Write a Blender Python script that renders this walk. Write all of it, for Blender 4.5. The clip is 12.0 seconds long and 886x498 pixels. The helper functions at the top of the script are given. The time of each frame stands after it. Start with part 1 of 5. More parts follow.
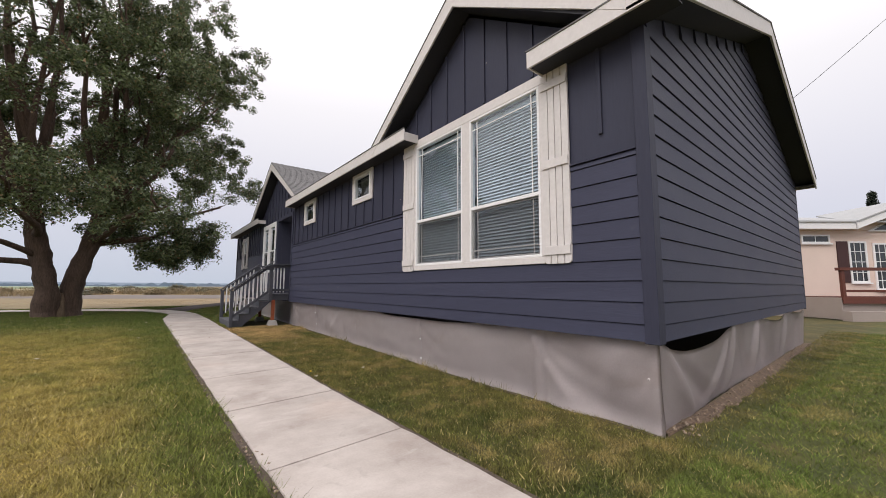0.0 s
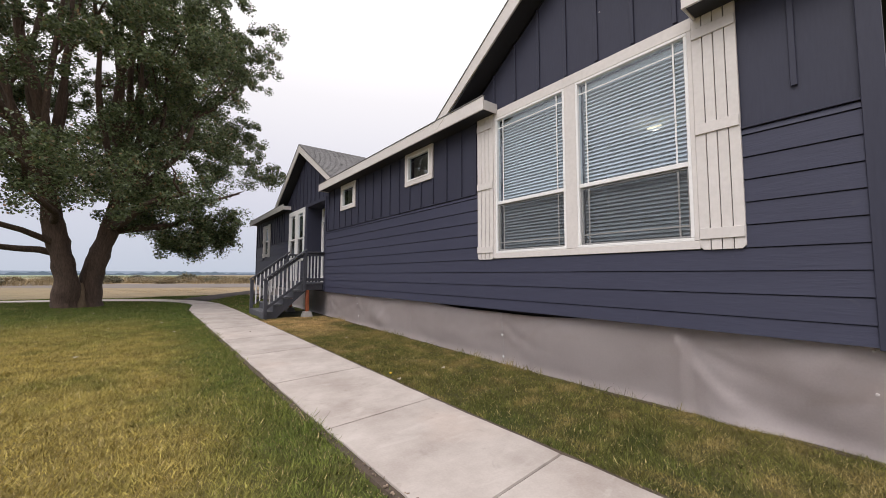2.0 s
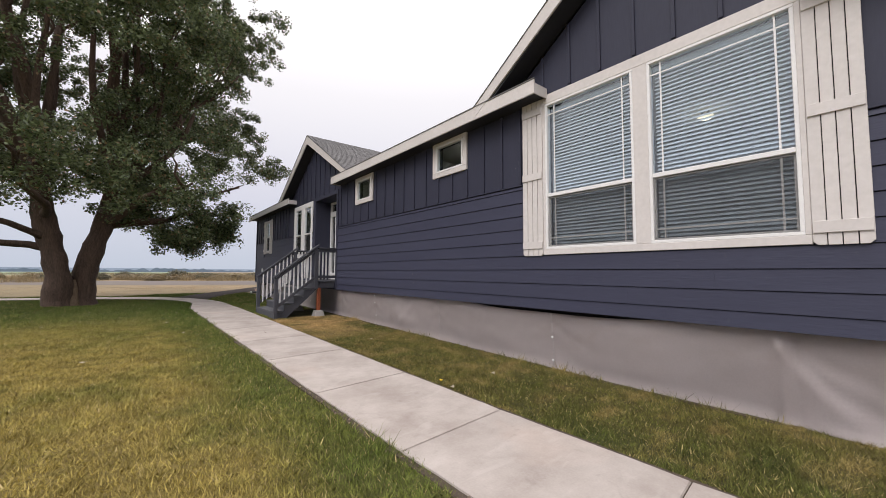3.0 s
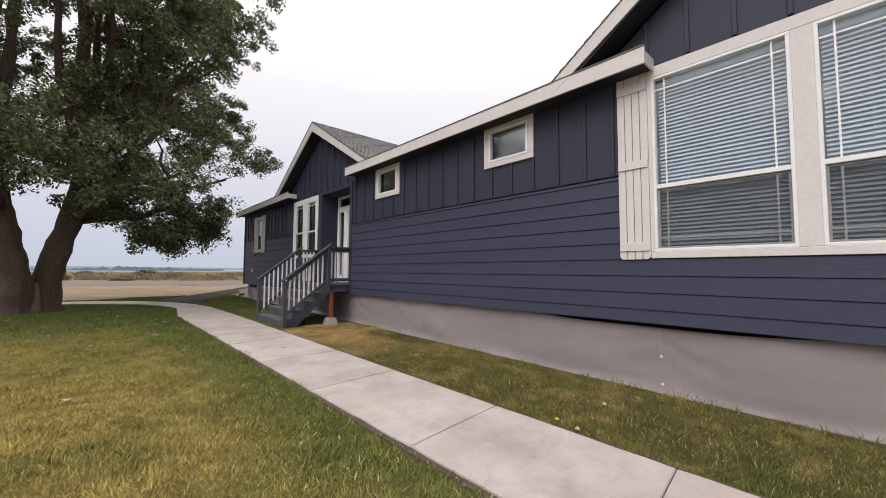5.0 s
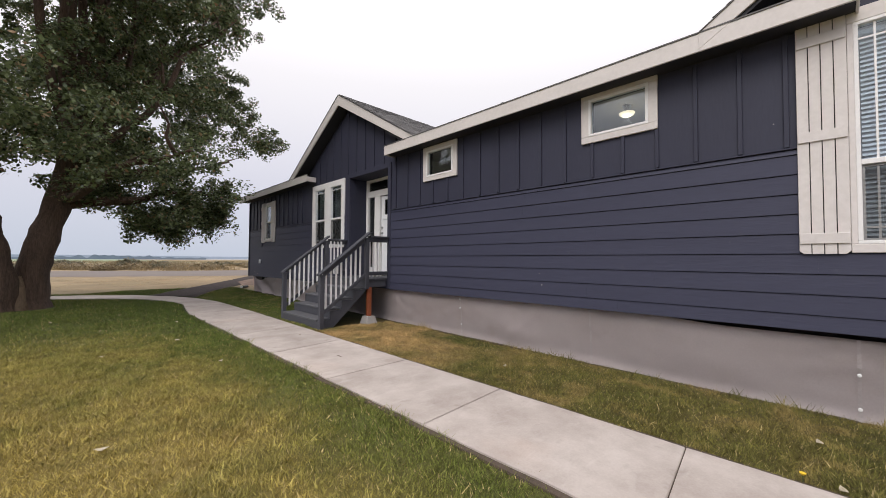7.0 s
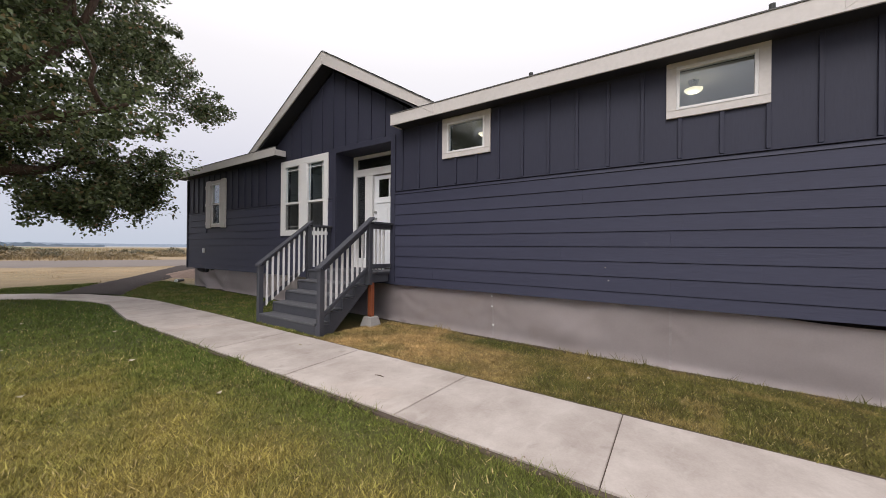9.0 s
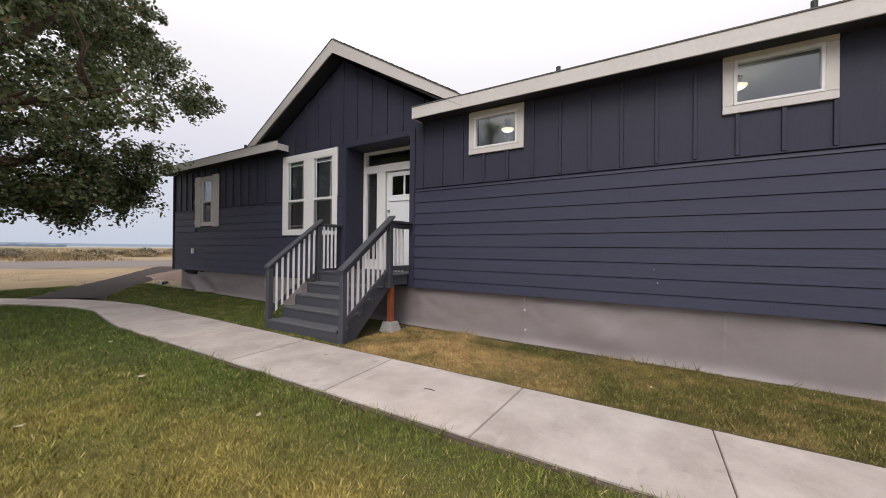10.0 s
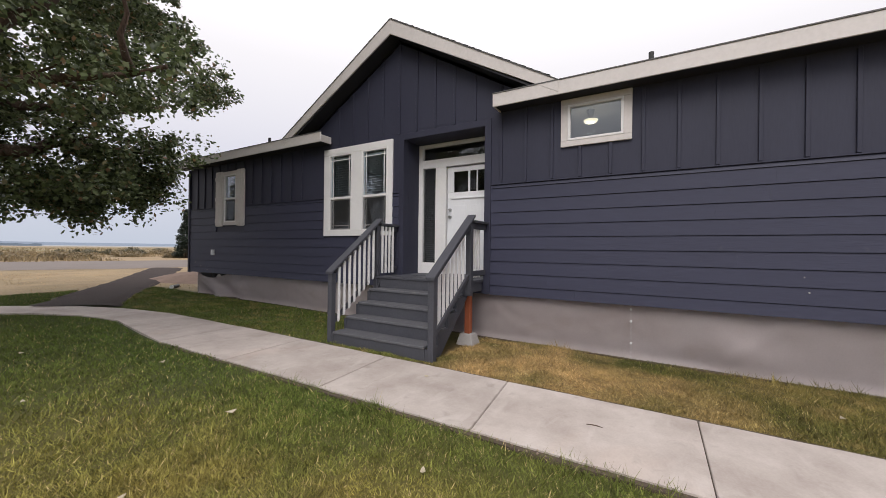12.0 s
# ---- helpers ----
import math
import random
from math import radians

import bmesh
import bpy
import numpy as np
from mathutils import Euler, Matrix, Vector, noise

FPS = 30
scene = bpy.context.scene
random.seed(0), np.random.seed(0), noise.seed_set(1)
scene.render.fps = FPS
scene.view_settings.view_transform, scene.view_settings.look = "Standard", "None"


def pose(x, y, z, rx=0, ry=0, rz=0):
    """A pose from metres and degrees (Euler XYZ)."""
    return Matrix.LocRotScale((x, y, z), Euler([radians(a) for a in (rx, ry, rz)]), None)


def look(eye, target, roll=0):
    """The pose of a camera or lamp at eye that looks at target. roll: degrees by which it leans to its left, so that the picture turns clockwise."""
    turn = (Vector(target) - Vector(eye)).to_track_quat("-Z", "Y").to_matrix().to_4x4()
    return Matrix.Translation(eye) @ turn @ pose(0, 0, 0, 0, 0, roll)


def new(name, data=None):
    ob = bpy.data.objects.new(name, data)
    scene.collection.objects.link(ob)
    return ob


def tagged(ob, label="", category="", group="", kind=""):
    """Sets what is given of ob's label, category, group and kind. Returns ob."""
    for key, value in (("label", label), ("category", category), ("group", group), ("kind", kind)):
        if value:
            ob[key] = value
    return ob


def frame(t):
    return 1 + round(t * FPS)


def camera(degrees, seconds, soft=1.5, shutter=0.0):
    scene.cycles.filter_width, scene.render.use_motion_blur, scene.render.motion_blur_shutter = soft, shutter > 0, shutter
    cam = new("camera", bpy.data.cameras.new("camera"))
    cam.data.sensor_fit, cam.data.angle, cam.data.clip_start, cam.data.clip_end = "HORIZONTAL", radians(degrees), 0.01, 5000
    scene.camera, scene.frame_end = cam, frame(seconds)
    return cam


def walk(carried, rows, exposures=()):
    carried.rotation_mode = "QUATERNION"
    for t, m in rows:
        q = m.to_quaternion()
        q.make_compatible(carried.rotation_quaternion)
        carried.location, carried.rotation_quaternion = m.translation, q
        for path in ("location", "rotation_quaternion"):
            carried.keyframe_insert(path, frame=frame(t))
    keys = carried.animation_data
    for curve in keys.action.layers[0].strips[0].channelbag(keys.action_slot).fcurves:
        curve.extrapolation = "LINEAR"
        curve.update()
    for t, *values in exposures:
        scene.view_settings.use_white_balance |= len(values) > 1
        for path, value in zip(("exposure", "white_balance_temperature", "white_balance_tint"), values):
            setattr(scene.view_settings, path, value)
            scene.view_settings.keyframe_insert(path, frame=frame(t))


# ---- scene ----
cam = camera(99.2, 12.0, soft=0.85)
METRES, EYE, TILT, LEAN, TURN = 10.3, 1.295, 0.0, 0.0, -37.8
ROWS = [
    (0.0, 0.0, 0.0, 0.0, -0.02, 5.7, -0.19),
    (0.5, -0.0291, 0.021, 0.001, -0.18, 5.67, -0.18),
    (1.0, -0.0634, 0.0401, -0.0003, 0.09, 5.69, -0.24),
    (1.5, -0.0957, 0.0565, 0.001, 0.56, 5.29, -0.12),
    (2.0, -0.1193, 0.0715, 0.0022, 0.38, 3.9, -0.08),
    (2.5, -0.1502, 0.0949, 0.0038, -0.33, 3.64, -0.14),
    (3.0, -0.1936, 0.1145, 0.0017, -0.99, 3.54, -0.23),
    (5.0, -0.3167, 0.2166, 0.0109, -4.53, 3.31, -0.21),
    (5.5, -0.3531, 0.2484, 0.0113, -5.73, 2.41, -0.31),
    (6.0, -0.3868, 0.2749, 0.013, -5.92, 2.2, -0.3),
    (6.5, -0.4217, 0.2999, 0.0182, -6.05, 2.05, -0.25),
    (7.0, -0.4501, 0.3297, 0.0176, -6.58, 1.66, -0.29),
    (9.0, -0.5833, 0.4638, 0.0199, -16.42, 0.03, -0.55),
    (9.5, -0.6164, 0.4935, 0.0198, -17.43, 0.25, -0.52),
    (10.0, -0.6455, 0.5208, 0.02, -19.51, 0.1, -0.59),
    (10.5, -0.6797, 0.5546, 0.0201, -20.3, 0.09, -0.7),
    (11.0, -0.7144, 0.5783, 0.0212, -20.57, 0.17, -0.6),
    (11.5, -0.7404, 0.6048, 0.0202, -21.06, 0.07, -0.7),
    (12.0, -0.7603, 0.6352, 0.0235, -21.38, 0.09, -0.7),
]
walk(cam, [(t, pose(0, 0, EYE, TILT, LEAN, TURN) @ pose(METRES * x, METRES * y, METRES * z, 90 + pitch, roll, yaw)) for t, x, y, z, yaw, pitch, roll in ROWS])

# ---- world, sun ----
world = bpy.data.worlds.new("overcast")
scene.world = world
world.use_nodes = True
wn, wl = world.node_tree.nodes, world.node_tree.links
bg = wn["Background"]
sky = wn.new("ShaderNodeTexSky")
sky.sky_type, sky.sun_disc = "NISHITA", False
sky.sun_elevation, sky.sun_rotation, sky.dust_density = radians(44), radians(257), 4.0
pale = wn.new("ShaderNodeHueSaturation")
pale.inputs["Saturation"].default_value = 0.25
wl.new(sky.outputs[0], pale.inputs["Color"])
coord = wn.new("ShaderNodeTexCoord")
sep = wn.new("ShaderNodeSeparateXYZ")
wl.new(coord.outputs["Generated"], sep.inputs[0])
ramp = wn.new("ShaderNodeValToRGB")
ramp.color_ramp.elements[0].position, ramp.color_ramp.elements[0].color = 0.0, (0.29, 0.315, 0.37, 1)
ramp.color_ramp.elements[1].position, ramp.color_ramp.elements[1].color = 0.95, (0.985, 0.930, 0.948, 1)
for p_, c_ in ((0.18, (0.36, 0.36, 0.41, 1)), (0.42, (0.49, 0.475, 0.495, 1))):
    ramp.color_ramp.elements.new(p_).color = c_
wl.new(sep.outputs[2], ramp.inputs[0])
clouds = wn.new("ShaderNodeVectorMath")
clouds.operation = "SCALE"
clouds.inputs["Scale"].default_value = 10.0
wl.new(ramp.outputs[0], clouds.inputs[0])
cover = wn.new("ShaderNodeMix")
cover.data_type = "RGBA"
cover.inputs[0].default_value = 0.96
wl.new(pale.outputs[0], cover.inputs[6])
wl.new(clouds.outputs[0], cover.inputs[7])
wl.new(cover.outputs[2], bg.inputs[0])
bg.inputs[1].default_value = 0.20
sun = new("sun", bpy.data.lights.new("sun", "SUN"))
sun.data.energy, sun.data.angle, sun.data.color = 1.6, radians(36), (1.0, 0.955, 0.92)
sun.matrix_world = look((0, 0, 21), (21.5, 5, 0))


# ---- materials ----
def node_mat(name):
    m = bpy.data.materials.new(name)
    m.use_nodes = True
    return m, m.node_tree.nodes, m.node_tree.links, m.node_tree.nodes["Principled BSDF"]


def surface(name, dark, light, rough=0.6, coarse=1.2, fine=40.0, bump=0.15, stretch=(1, 1, 1), metal=0.0, per_piece=0.0, detail=0.5, spec=0.5, attr=""):
    """Two-scale mottled surface: broad stains, fine grain, relief."""
    m, n, l, b = node_mat(name)
    geo = n.new("ShaderNodeNewGeometry")
    mp = n.new("ShaderNodeMapping")
    mp.inputs["Scale"].default_value = stretch
    l.new(geo.outputs["Position"], mp.inputs[0])
    a, f = n.new("ShaderNodeTexNoise"), n.new("ShaderNodeTexNoise")
    a.inputs["Scale"].default_value, a.inputs["Detail"].default_value, a.inputs["Roughness"].default_value = coarse, 6, 0.65
    f.inputs["Scale"].default_value, f.inputs["Detail"].default_value = fine, 3
    l.new(mp.outputs[0], a.inputs["Vector"]), l.new(mp.outputs[0], f.inputs["Vector"])
    add = n.new("ShaderNodeMix")
    add.inputs[0].default_value = detail
    l.new(a.outputs["Fac"], add.inputs[2]), l.new(f.outputs["Fac"], add.inputs[3])
    r = n.new("ShaderNodeValToRGB")
    r.color_ramp.elements[0].position, r.color_ramp.elements[0].color = 0.3, (*dark, 1)
    r.color_ramp.elements[1].position, r.color_ramp.elements[1].color = 0.7, (*light, 1)
    l.new(add.outputs[0], r.inputs[0])
    out = r.outputs[0]
    if attr:
        at = n.new("ShaderNodeAttribute")
        at.attribute_name = attr
        mul = n.new("ShaderNodeMix")
        mul.data_type, mul.blend_type = "RGBA", "MULTIPLY"
        mul.inputs[0].default_value = 1.0
        l.new(at.outputs["Color"], mul.inputs[6]), l.new(out, mul.inputs[7])
        out = mul.outputs[2]
    if per_piece:
        info = n.new("ShaderNodeObjectInfo")
        mr = n.new("ShaderNodeMapRange")
        mr.inputs["To Min"].default_value, mr.inputs["To Max"].default_value = 1 - per_piece, 1 + per_piece
        l.new(info.outputs["Random"], mr.inputs[0])
        hs = n.new("ShaderNodeHueSaturation")
        l.new(mr.outputs[0], hs.inputs["Value"]), l.new(out, hs.inputs["Color"])
        out = hs.outputs[0]
    l.new(out, b.inputs["Base Color"])
    rr = n.new("ShaderNodeMapRange")
    rr.inputs["To Min"].default_value, rr.inputs["To Max"].default_value = max(rough - 0.1, 0.02), min(rough + 0.1, 1)
    l.new(a.outputs["Fac"], rr.inputs[0]), l.new(rr.outputs[0], b.inputs["Roughness"])
    b.inputs["Metallic"].default_value, b.inputs["Specular IOR Level"].default_value = metal, spec
    bp = n.new("ShaderNodeBump")
    bp.inputs["Strength"].default_value, bp.inputs["Distance"].default_value = bump, 0.02
    l.new(add.outputs[0], bp.inputs["Height"]), l.new(bp.outputs[0], b.inputs["Normal"])
    return m


NAVY = surface("navy_siding_paint", (0.0355, 0.037, 0.064), (0.0485, 0.051, 0.084), 0.56, 0.9, 30, 0.25, (1, 0.25, 2.0), per_piece=0.012, detail=0.35, spec=0.3)
# same navy as the siding, darkened to carry the shade under eaves
NAVYP = surface("navy_panel_shaded", (0.029, 0.030, 0.051), (0.040, 0.042, 0.067), 0.58, 0.8, 26, 0.25, (1, 2.0, 0.25), per_piece=0.03, detail=0.35, spec=0.3)
CREAM = surface("cream_trim_paint", (0.56, 0.525, 0.505), (0.66, 0.62, 0.60), 0.55, 1.5, 22, 0.08, per_piece=0.02)
WHITE = surface("white_vinyl", (0.72, 0.71, 0.71), (0.8, 0.79, 0.78), 0.4, 2, 30, 0.03)
DOORW = surface("white_door_paint", (0.74, 0.75, 0.78), (0.82, 0.83, 0.85), 0.35, 2, 30, 0.03)
BLIND = surface("white_blind_slat", (0.66, 0.68, 0.70), (0.76, 0.77, 0.78), 0.5, 3, 30, 0.02)
SKIRT = surface("taupe_vinyl_skirting", (0.52, 0.455, 0.448), (0.63, 0.558, 0.55), 0.38, 0.8, 60, 0.06, detail=0.25)
STRAP = surface("pale_seam_tape", (0.53, 0.477, 0.47), (0.63, 0.573, 0.565), 0.38, 2, 50, 0.05)
CONC = surface("walk_concrete", (0.312, 0.266, 0.237), (0.54, 0.488, 0.450), 0.85, 1.3, 60, 0.10, per_piece=0.05, detail=0.14)
BLOCK = surface("concrete_block", (0.3, 0.28, 0.26), (0.44, 0.42, 0.4), 0.9, 3, 60, 0.4)
SHING = surface("grey_shingles", (0.10, 0.097, 0.098), (0.19, 0.185, 0.183), 0.9, 2, 70, 0.4, per_piece=0.12)
# treads lightened and deck paint darkened: skylight on tops put into colour
DECKP = surface("grey_deck_paint", (0.044, 0.046, 0.058), (0.068, 0.069, 0.082), 0.6, 2.5, 40, 0.2, per_piece=0.06)
TREADP = surface("skylit_tread_paint", (0.068, 0.070, 0.081), (0.115, 0.116, 0.126), 0.7, 4.0, 40, 0.25, per_piece=0.06)
RUST = surface("red_primer_post", (0.22, 0.055, 0.02), (0.36, 0.10, 0.04), 0.7, 5, 50, 0.2)
# soffits far darker than the siding: eave shade put into the colour
SOFFIT = surface("soffit_paint_shaded", (0.015, 0.015, 0.020), (0.024, 0.024, 0.031), 0.7, 1, 30, 0.1)
DARK = surface("dark_void", (0.012, 0.012, 0.013), (0.025, 0.024, 0.024), 0.9, 2, 20, 0.1)
STEEL = surface("satin_steel", (0.5, 0.5, 0.5), (0.6, 0.6, 0.6), 0.3, 5, 60, 0.02, metal=1.0)
BLACKM = surface("black_pipe", (0.02, 0.02, 0.02), (0.04, 0.04, 0.04), 0.6, 5, 60, 0.1)
RUBBER = surface("tyre_rubber", (0.015, 0.015, 0.015), (0.03, 0.03, 0.03), 0.85, 5, 60, 0.2)
ROOMW = surface("room_paint", (0.56, 0.56, 0.56), (0.62, 0.62, 0.62), 0.8, 1, 20, 0.02)
ROOMF = surface("room_floor", (0.14, 0.10, 0.07), (0.24, 0.18, 0.13), 0.6, 2, 20, 0.1)
DIRT = surface("dry_dirt", (0.11, 0.075, 0.055), (0.27, 0.185, 0.14), 0.95, 1.5, 30, 0.6)
LITTER = surface("leaf_litter", (0.050, 0.033, 0.023), (0.205, 0.140, 0.095), 0.95, 5.0, 34, 0.9, detail=0.6)
SOIL = surface("edge_soil", (0.045, 0.033, 0.024), (0.11, 0.08, 0.06), 0.95, 4, 40, 0.7)
ASPH = surface("worn_asphalt", (0.030, 0.023, 0.021), (0.060, 0.047, 0.042), 0.97, 0.7, 60, 0.4, spec=0.15)
ROADM = surface("gravel_road", (0.115, 0.097, 0.086), (0.180, 0.153, 0.136), 0.95, 0.3, 20, 0.3)
ROCK = surface("pebble", (0.15, 0.105, 0.075), (0.36, 0.28, 0.21), 0.85, 12, 60, 0.3, per_piece=0.3)
BARK = surface("bark", (0.034, 0.022, 0.016), (0.150, 0.098, 0.072), 0.95, 2.6, 12, 1.6, (4, 4, 0.6))
PALEBARK = surface("stripped_bark", (0.13, 0.09, 0.06), (0.25, 0.18, 0.12), 0.9, 4, 16, 0.6, (2, 2, 0.6))
NBWALL = surface("peach_wall", (0.65, 0.52, 0.45), (0.73, 0.59, 0.51), 0.8, 0.8, 40, 0.1)
NBSKIRT = surface("tan_skirt", (0.30, 0.25, 0.22), (0.37, 0.31, 0.28), 0.85, 1.2, 40, 0.2)
NBROOF = surface("pale_shingles", (0.30, 0.31, 0.31), (0.42, 0.42, 0.42), 0.9, 1.2, 60, 0.3)
NBRED = surface("red_stain", (0.075, 0.02, 0.013), (0.14, 0.04, 0.025), 0.65, 3, 40, 0.2)
PLUM = surface("dark_red_shutter", (0.035, 0.012, 0.012), (0.06, 0.022, 0.02), 0.6, 3, 40, 0.1)
FIELD = surface("field_ground", (0.55, 0.53, 0.50), (1.25, 1.25, 1.25), 0.95, 0.6, 14, 0.5, attr="Col")
LAWN = surface("lawn_blades", (0.75, 0.75, 0.75), (1.25, 1.25, 1.25), 0.7, 2.5, 45, 0.0, attr="Col", spec=0.2)
LAWNG = surface("lawn_ground", (0.45, 0.44, 0.42), (0.8, 0.78, 0.74), 0.95, 3.0, 50, 0.5, attr="Col", spec=0.1)
# far skyline colours with the distance haze mixed in
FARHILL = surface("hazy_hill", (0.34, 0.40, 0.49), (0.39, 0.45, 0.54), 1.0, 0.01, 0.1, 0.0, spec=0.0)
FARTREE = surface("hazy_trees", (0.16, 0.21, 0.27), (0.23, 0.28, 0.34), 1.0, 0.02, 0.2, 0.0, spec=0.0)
SCRUB = surface("dry_scrub", (0.7, 0.7, 0.7), (1.3, 1.3, 1.3), 0.9, 0.8, 9, 0.0, attr="Col", spec=0.1)
PLASTIC = surface("white_plastic", (0.75, 0.75, 0.74), (0.82, 0.82, 0.81), 0.4, 6, 50, 0.02)


def stain(m, colour, scale, lo, hi, amount, stretch=(1, 1, 1)):
    """Blotches of another colour over a surface."""
    n, l = m.node_tree.nodes, m.node_tree.links
    base = n["Principled BSDF"].inputs["Base Color"]
    under = base.links[0].from_socket
    geo, mp, tex, mr, mx = n.new("ShaderNodeNewGeometry"), n.new("ShaderNodeMapping"), n.new("ShaderNodeTexNoise"), n.new("ShaderNodeMapRange"), n.new("ShaderNodeMix")
    mp.inputs["Scale"].default_value = stretch
    tex.inputs["Scale"].default_value, tex.inputs["Detail"].default_value, tex.inputs["Distortion"].default_value = scale, 8, 0.6
    mr.inputs["From Min"].default_value, mr.inputs["From Max"].default_value, mr.inputs["To Max"].default_value = lo, hi, amount
    mx.data_type = "RGBA"
    mx.inputs[7].default_value = (*colour, 1)
    l.new(geo.outputs["Position"], mp.inputs[0]), l.new(mp.outputs[0], tex.inputs["Vector"]), l.new(tex.outputs["Fac"], mr.inputs[0])
    l.new(mr.outputs[0], mx.inputs[0]), l.new(under, mx.inputs[6]), l.new(mx.outputs[2], base)


stain(CONC, (0.50, 0.365, 0.29), 0.8, 0.58, 0.72, 0.26)          # rusty soil wash
stain(CONC, (0.22, 0.19, 0.165), 5.0, 0.62, 0.74, 0.35)          # dark scuffs
stain(CONC, (0.60, 0.555, 0.52), 2.2, 0.58, 0.70, 0.25, (1, 3, 1))  # pale trowel marks
stain(SKIRT, (0.46, 0.37, 0.33), 2.0, 0.58, 0.74, 0.30, (1, 1, 2))
stain(NAVY, (0.085, 0.085, 0.10), 9.0, 0.68, 0.76, 0.25)
stain(TREADP, (0.16, 0.155, 0.15), 7.0, 0.56, 0.72, 0.4)


def glass_mat(name, tint):
    m, n, l, b = node_mat(name)
    n.remove(b)
    lw = n.new("ShaderNodeLayerWeight")
    lw.inputs[0].default_value = 0.5
    pw, fr = n.new("ShaderNodeMath"), n.new("ShaderNodeMapRange")
    pw.operation = "POWER"
    pw.inputs[1].default_value = 4.0
    l.new(lw.outputs["Facing"], pw.inputs[0]), l.new(pw.outputs[0], fr.inputs[0])
    fr.inputs["To Min"].default_value, fr.inputs["To Max"].default_value = 0.11, 0.95
    gl, tr, mx = n.new("ShaderNodeBsdfGlossy"), n.new("ShaderNodeBsdfTransparent"), n.new("ShaderNodeMixShader")
    gl.inputs["Roughness"].default_value = 0.01
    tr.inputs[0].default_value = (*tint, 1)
    wob = n.new("ShaderNodeTexNoise")
    wob.inputs["Scale"].default_value = 1.4
    bp = n.new("ShaderNodeBump")
    bp.inputs["Strength"].default_value, bp.inputs["Distance"].default_value = 0.05, 0.02
    l.new(wob.outputs["Fac"], bp.inputs["Height"]), l.new(bp.outputs[0], gl.inputs["Normal"])
    l.new(fr.outputs[0], mx.inputs[0]), l.new(tr.outputs[0], mx.inputs[1]), l.new(gl.outputs[0], mx.inputs[2])
    l.new(mx.outputs[0], n["Material Output"].inputs[0])
    return m


def screen_mat():
    """Fine insect screen: half open, dark mesh."""
    m, n, l, b = node_mat("insect_screen")
    tr, mx = n.new("ShaderNodeBsdfTransparent"), n.new("ShaderNodeMixShader")
    b.inputs["Base Color"].default_value, b.inputs["Roughness"].default_value = (0.03, 0.03, 0.032, 1), 0.8
    mx.inputs[0].default_value = 0.33
    l.new(tr.outputs[0], mx.inputs[1]), l.new(b.outputs[0], mx.inputs[2])
    l.new(mx.outputs[0], n["Material Output"].inputs[0])
    return m


def lamp_mat():
    m, n, l, b = node_mat("lamp_glass")
    b.inputs["Base Color"].default_value = (0.9, 0.85, 0.75, 1)
    b.inputs["Emission Color"].default_value, b.inputs["Emission Strength"].default_value = (1.0, 0.80, 0.50, 1), 1.3
    return m


def leaf_mat(name, dark, light, dry):
    m, n, l, b = node_mat(name)
    geo = n.new("ShaderNodeNewGeometry")
    r = n.new("ShaderNodeValToRGB")
    r.color_ramp.elements[0].color, r.color_ramp.elements[1].color = (*dark, 1), (*dry, 1)
    r.color_ramp.elements.new(0.72).color = (*light, 1)
    r.color_ramp.elements.new(0.91).color = (*light, 1)
    l.new(geo.outputs["Random Per Island"], r.inputs[0])
    l.new(r.outputs[0], b.inputs["Base Color"])
    b.inputs["Roughness"].default_value, b.inputs["Specular IOR Level"].default_value = 0.38, 0.5
    tl, mx = n.new("ShaderNodeBsdfTranslucent"), n.new("ShaderNodeMixShader")
    mx.inputs[0].default_value = 0.32
    l.new(r.outputs[0], tl.inputs[0])
    l.new(b.outputs[0], mx.inputs[1]), l.new(tl.outputs[0], mx.inputs[2])
    l.new(mx.outputs[0], n["Material Output"].inputs[0])
    return m


# bluish tint puts some of the sky's reflection into the glass colour
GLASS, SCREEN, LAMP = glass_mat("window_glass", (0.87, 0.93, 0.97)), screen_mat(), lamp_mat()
# grey transmission colour stands for the dim hall behind the entry panes
DIMMED = glass_mat("dimmed_door_glass", (0.50, 0.51, 0.52))
LEAF = leaf_mat("cottonwood_leaf", (0.030, 0.046, 0.018), (0.172, 0.215, 0.094), (0.30, 0.18, 0.10))
SAGE = leaf_mat("sage_leaf", (0.075, 0.070, 0.042), (0.17, 0.155, 0.095), (0.26, 0.21, 0.13))
TANLEAF = leaf_mat("dry_weed_leaf", (0.15, 0.115, 0.060), (0.27, 0.21, 0.115), (0.34, 0.26, 0.16))
NEEDLE = leaf_mat("conifer_needle", (0.012, 0.02, 0.014), (0.03, 0.045, 0.03), (0.05, 0.05, 0.03))


# ---- mesh helpers ----
def box(bm, x0, x1, y0, y1, z0, z1):
    v = [bm.verts.new((x, y, z)) for x in (x0, x1) for y in (y0, y1) for z in (z0, z1)]
    for q in ((0, 1, 3, 2), (4, 6, 7, 5), (0, 4, 5, 1), (2, 3, 7, 6), (0, 2, 6, 4), (1, 5, 7, 3)):
        bm.faces.new([v[i] for i in q])
    return bm


def boxes(*bs):
    bm = bmesh.new()
    for b in bs:
        box(bm, *b)
    return bm


def soft(bm, r=0.004):
    bmesh.ops.bevel(bm, geom=list(bm.edges), offset=r, segments=1, affect="EDGES")
    return bm


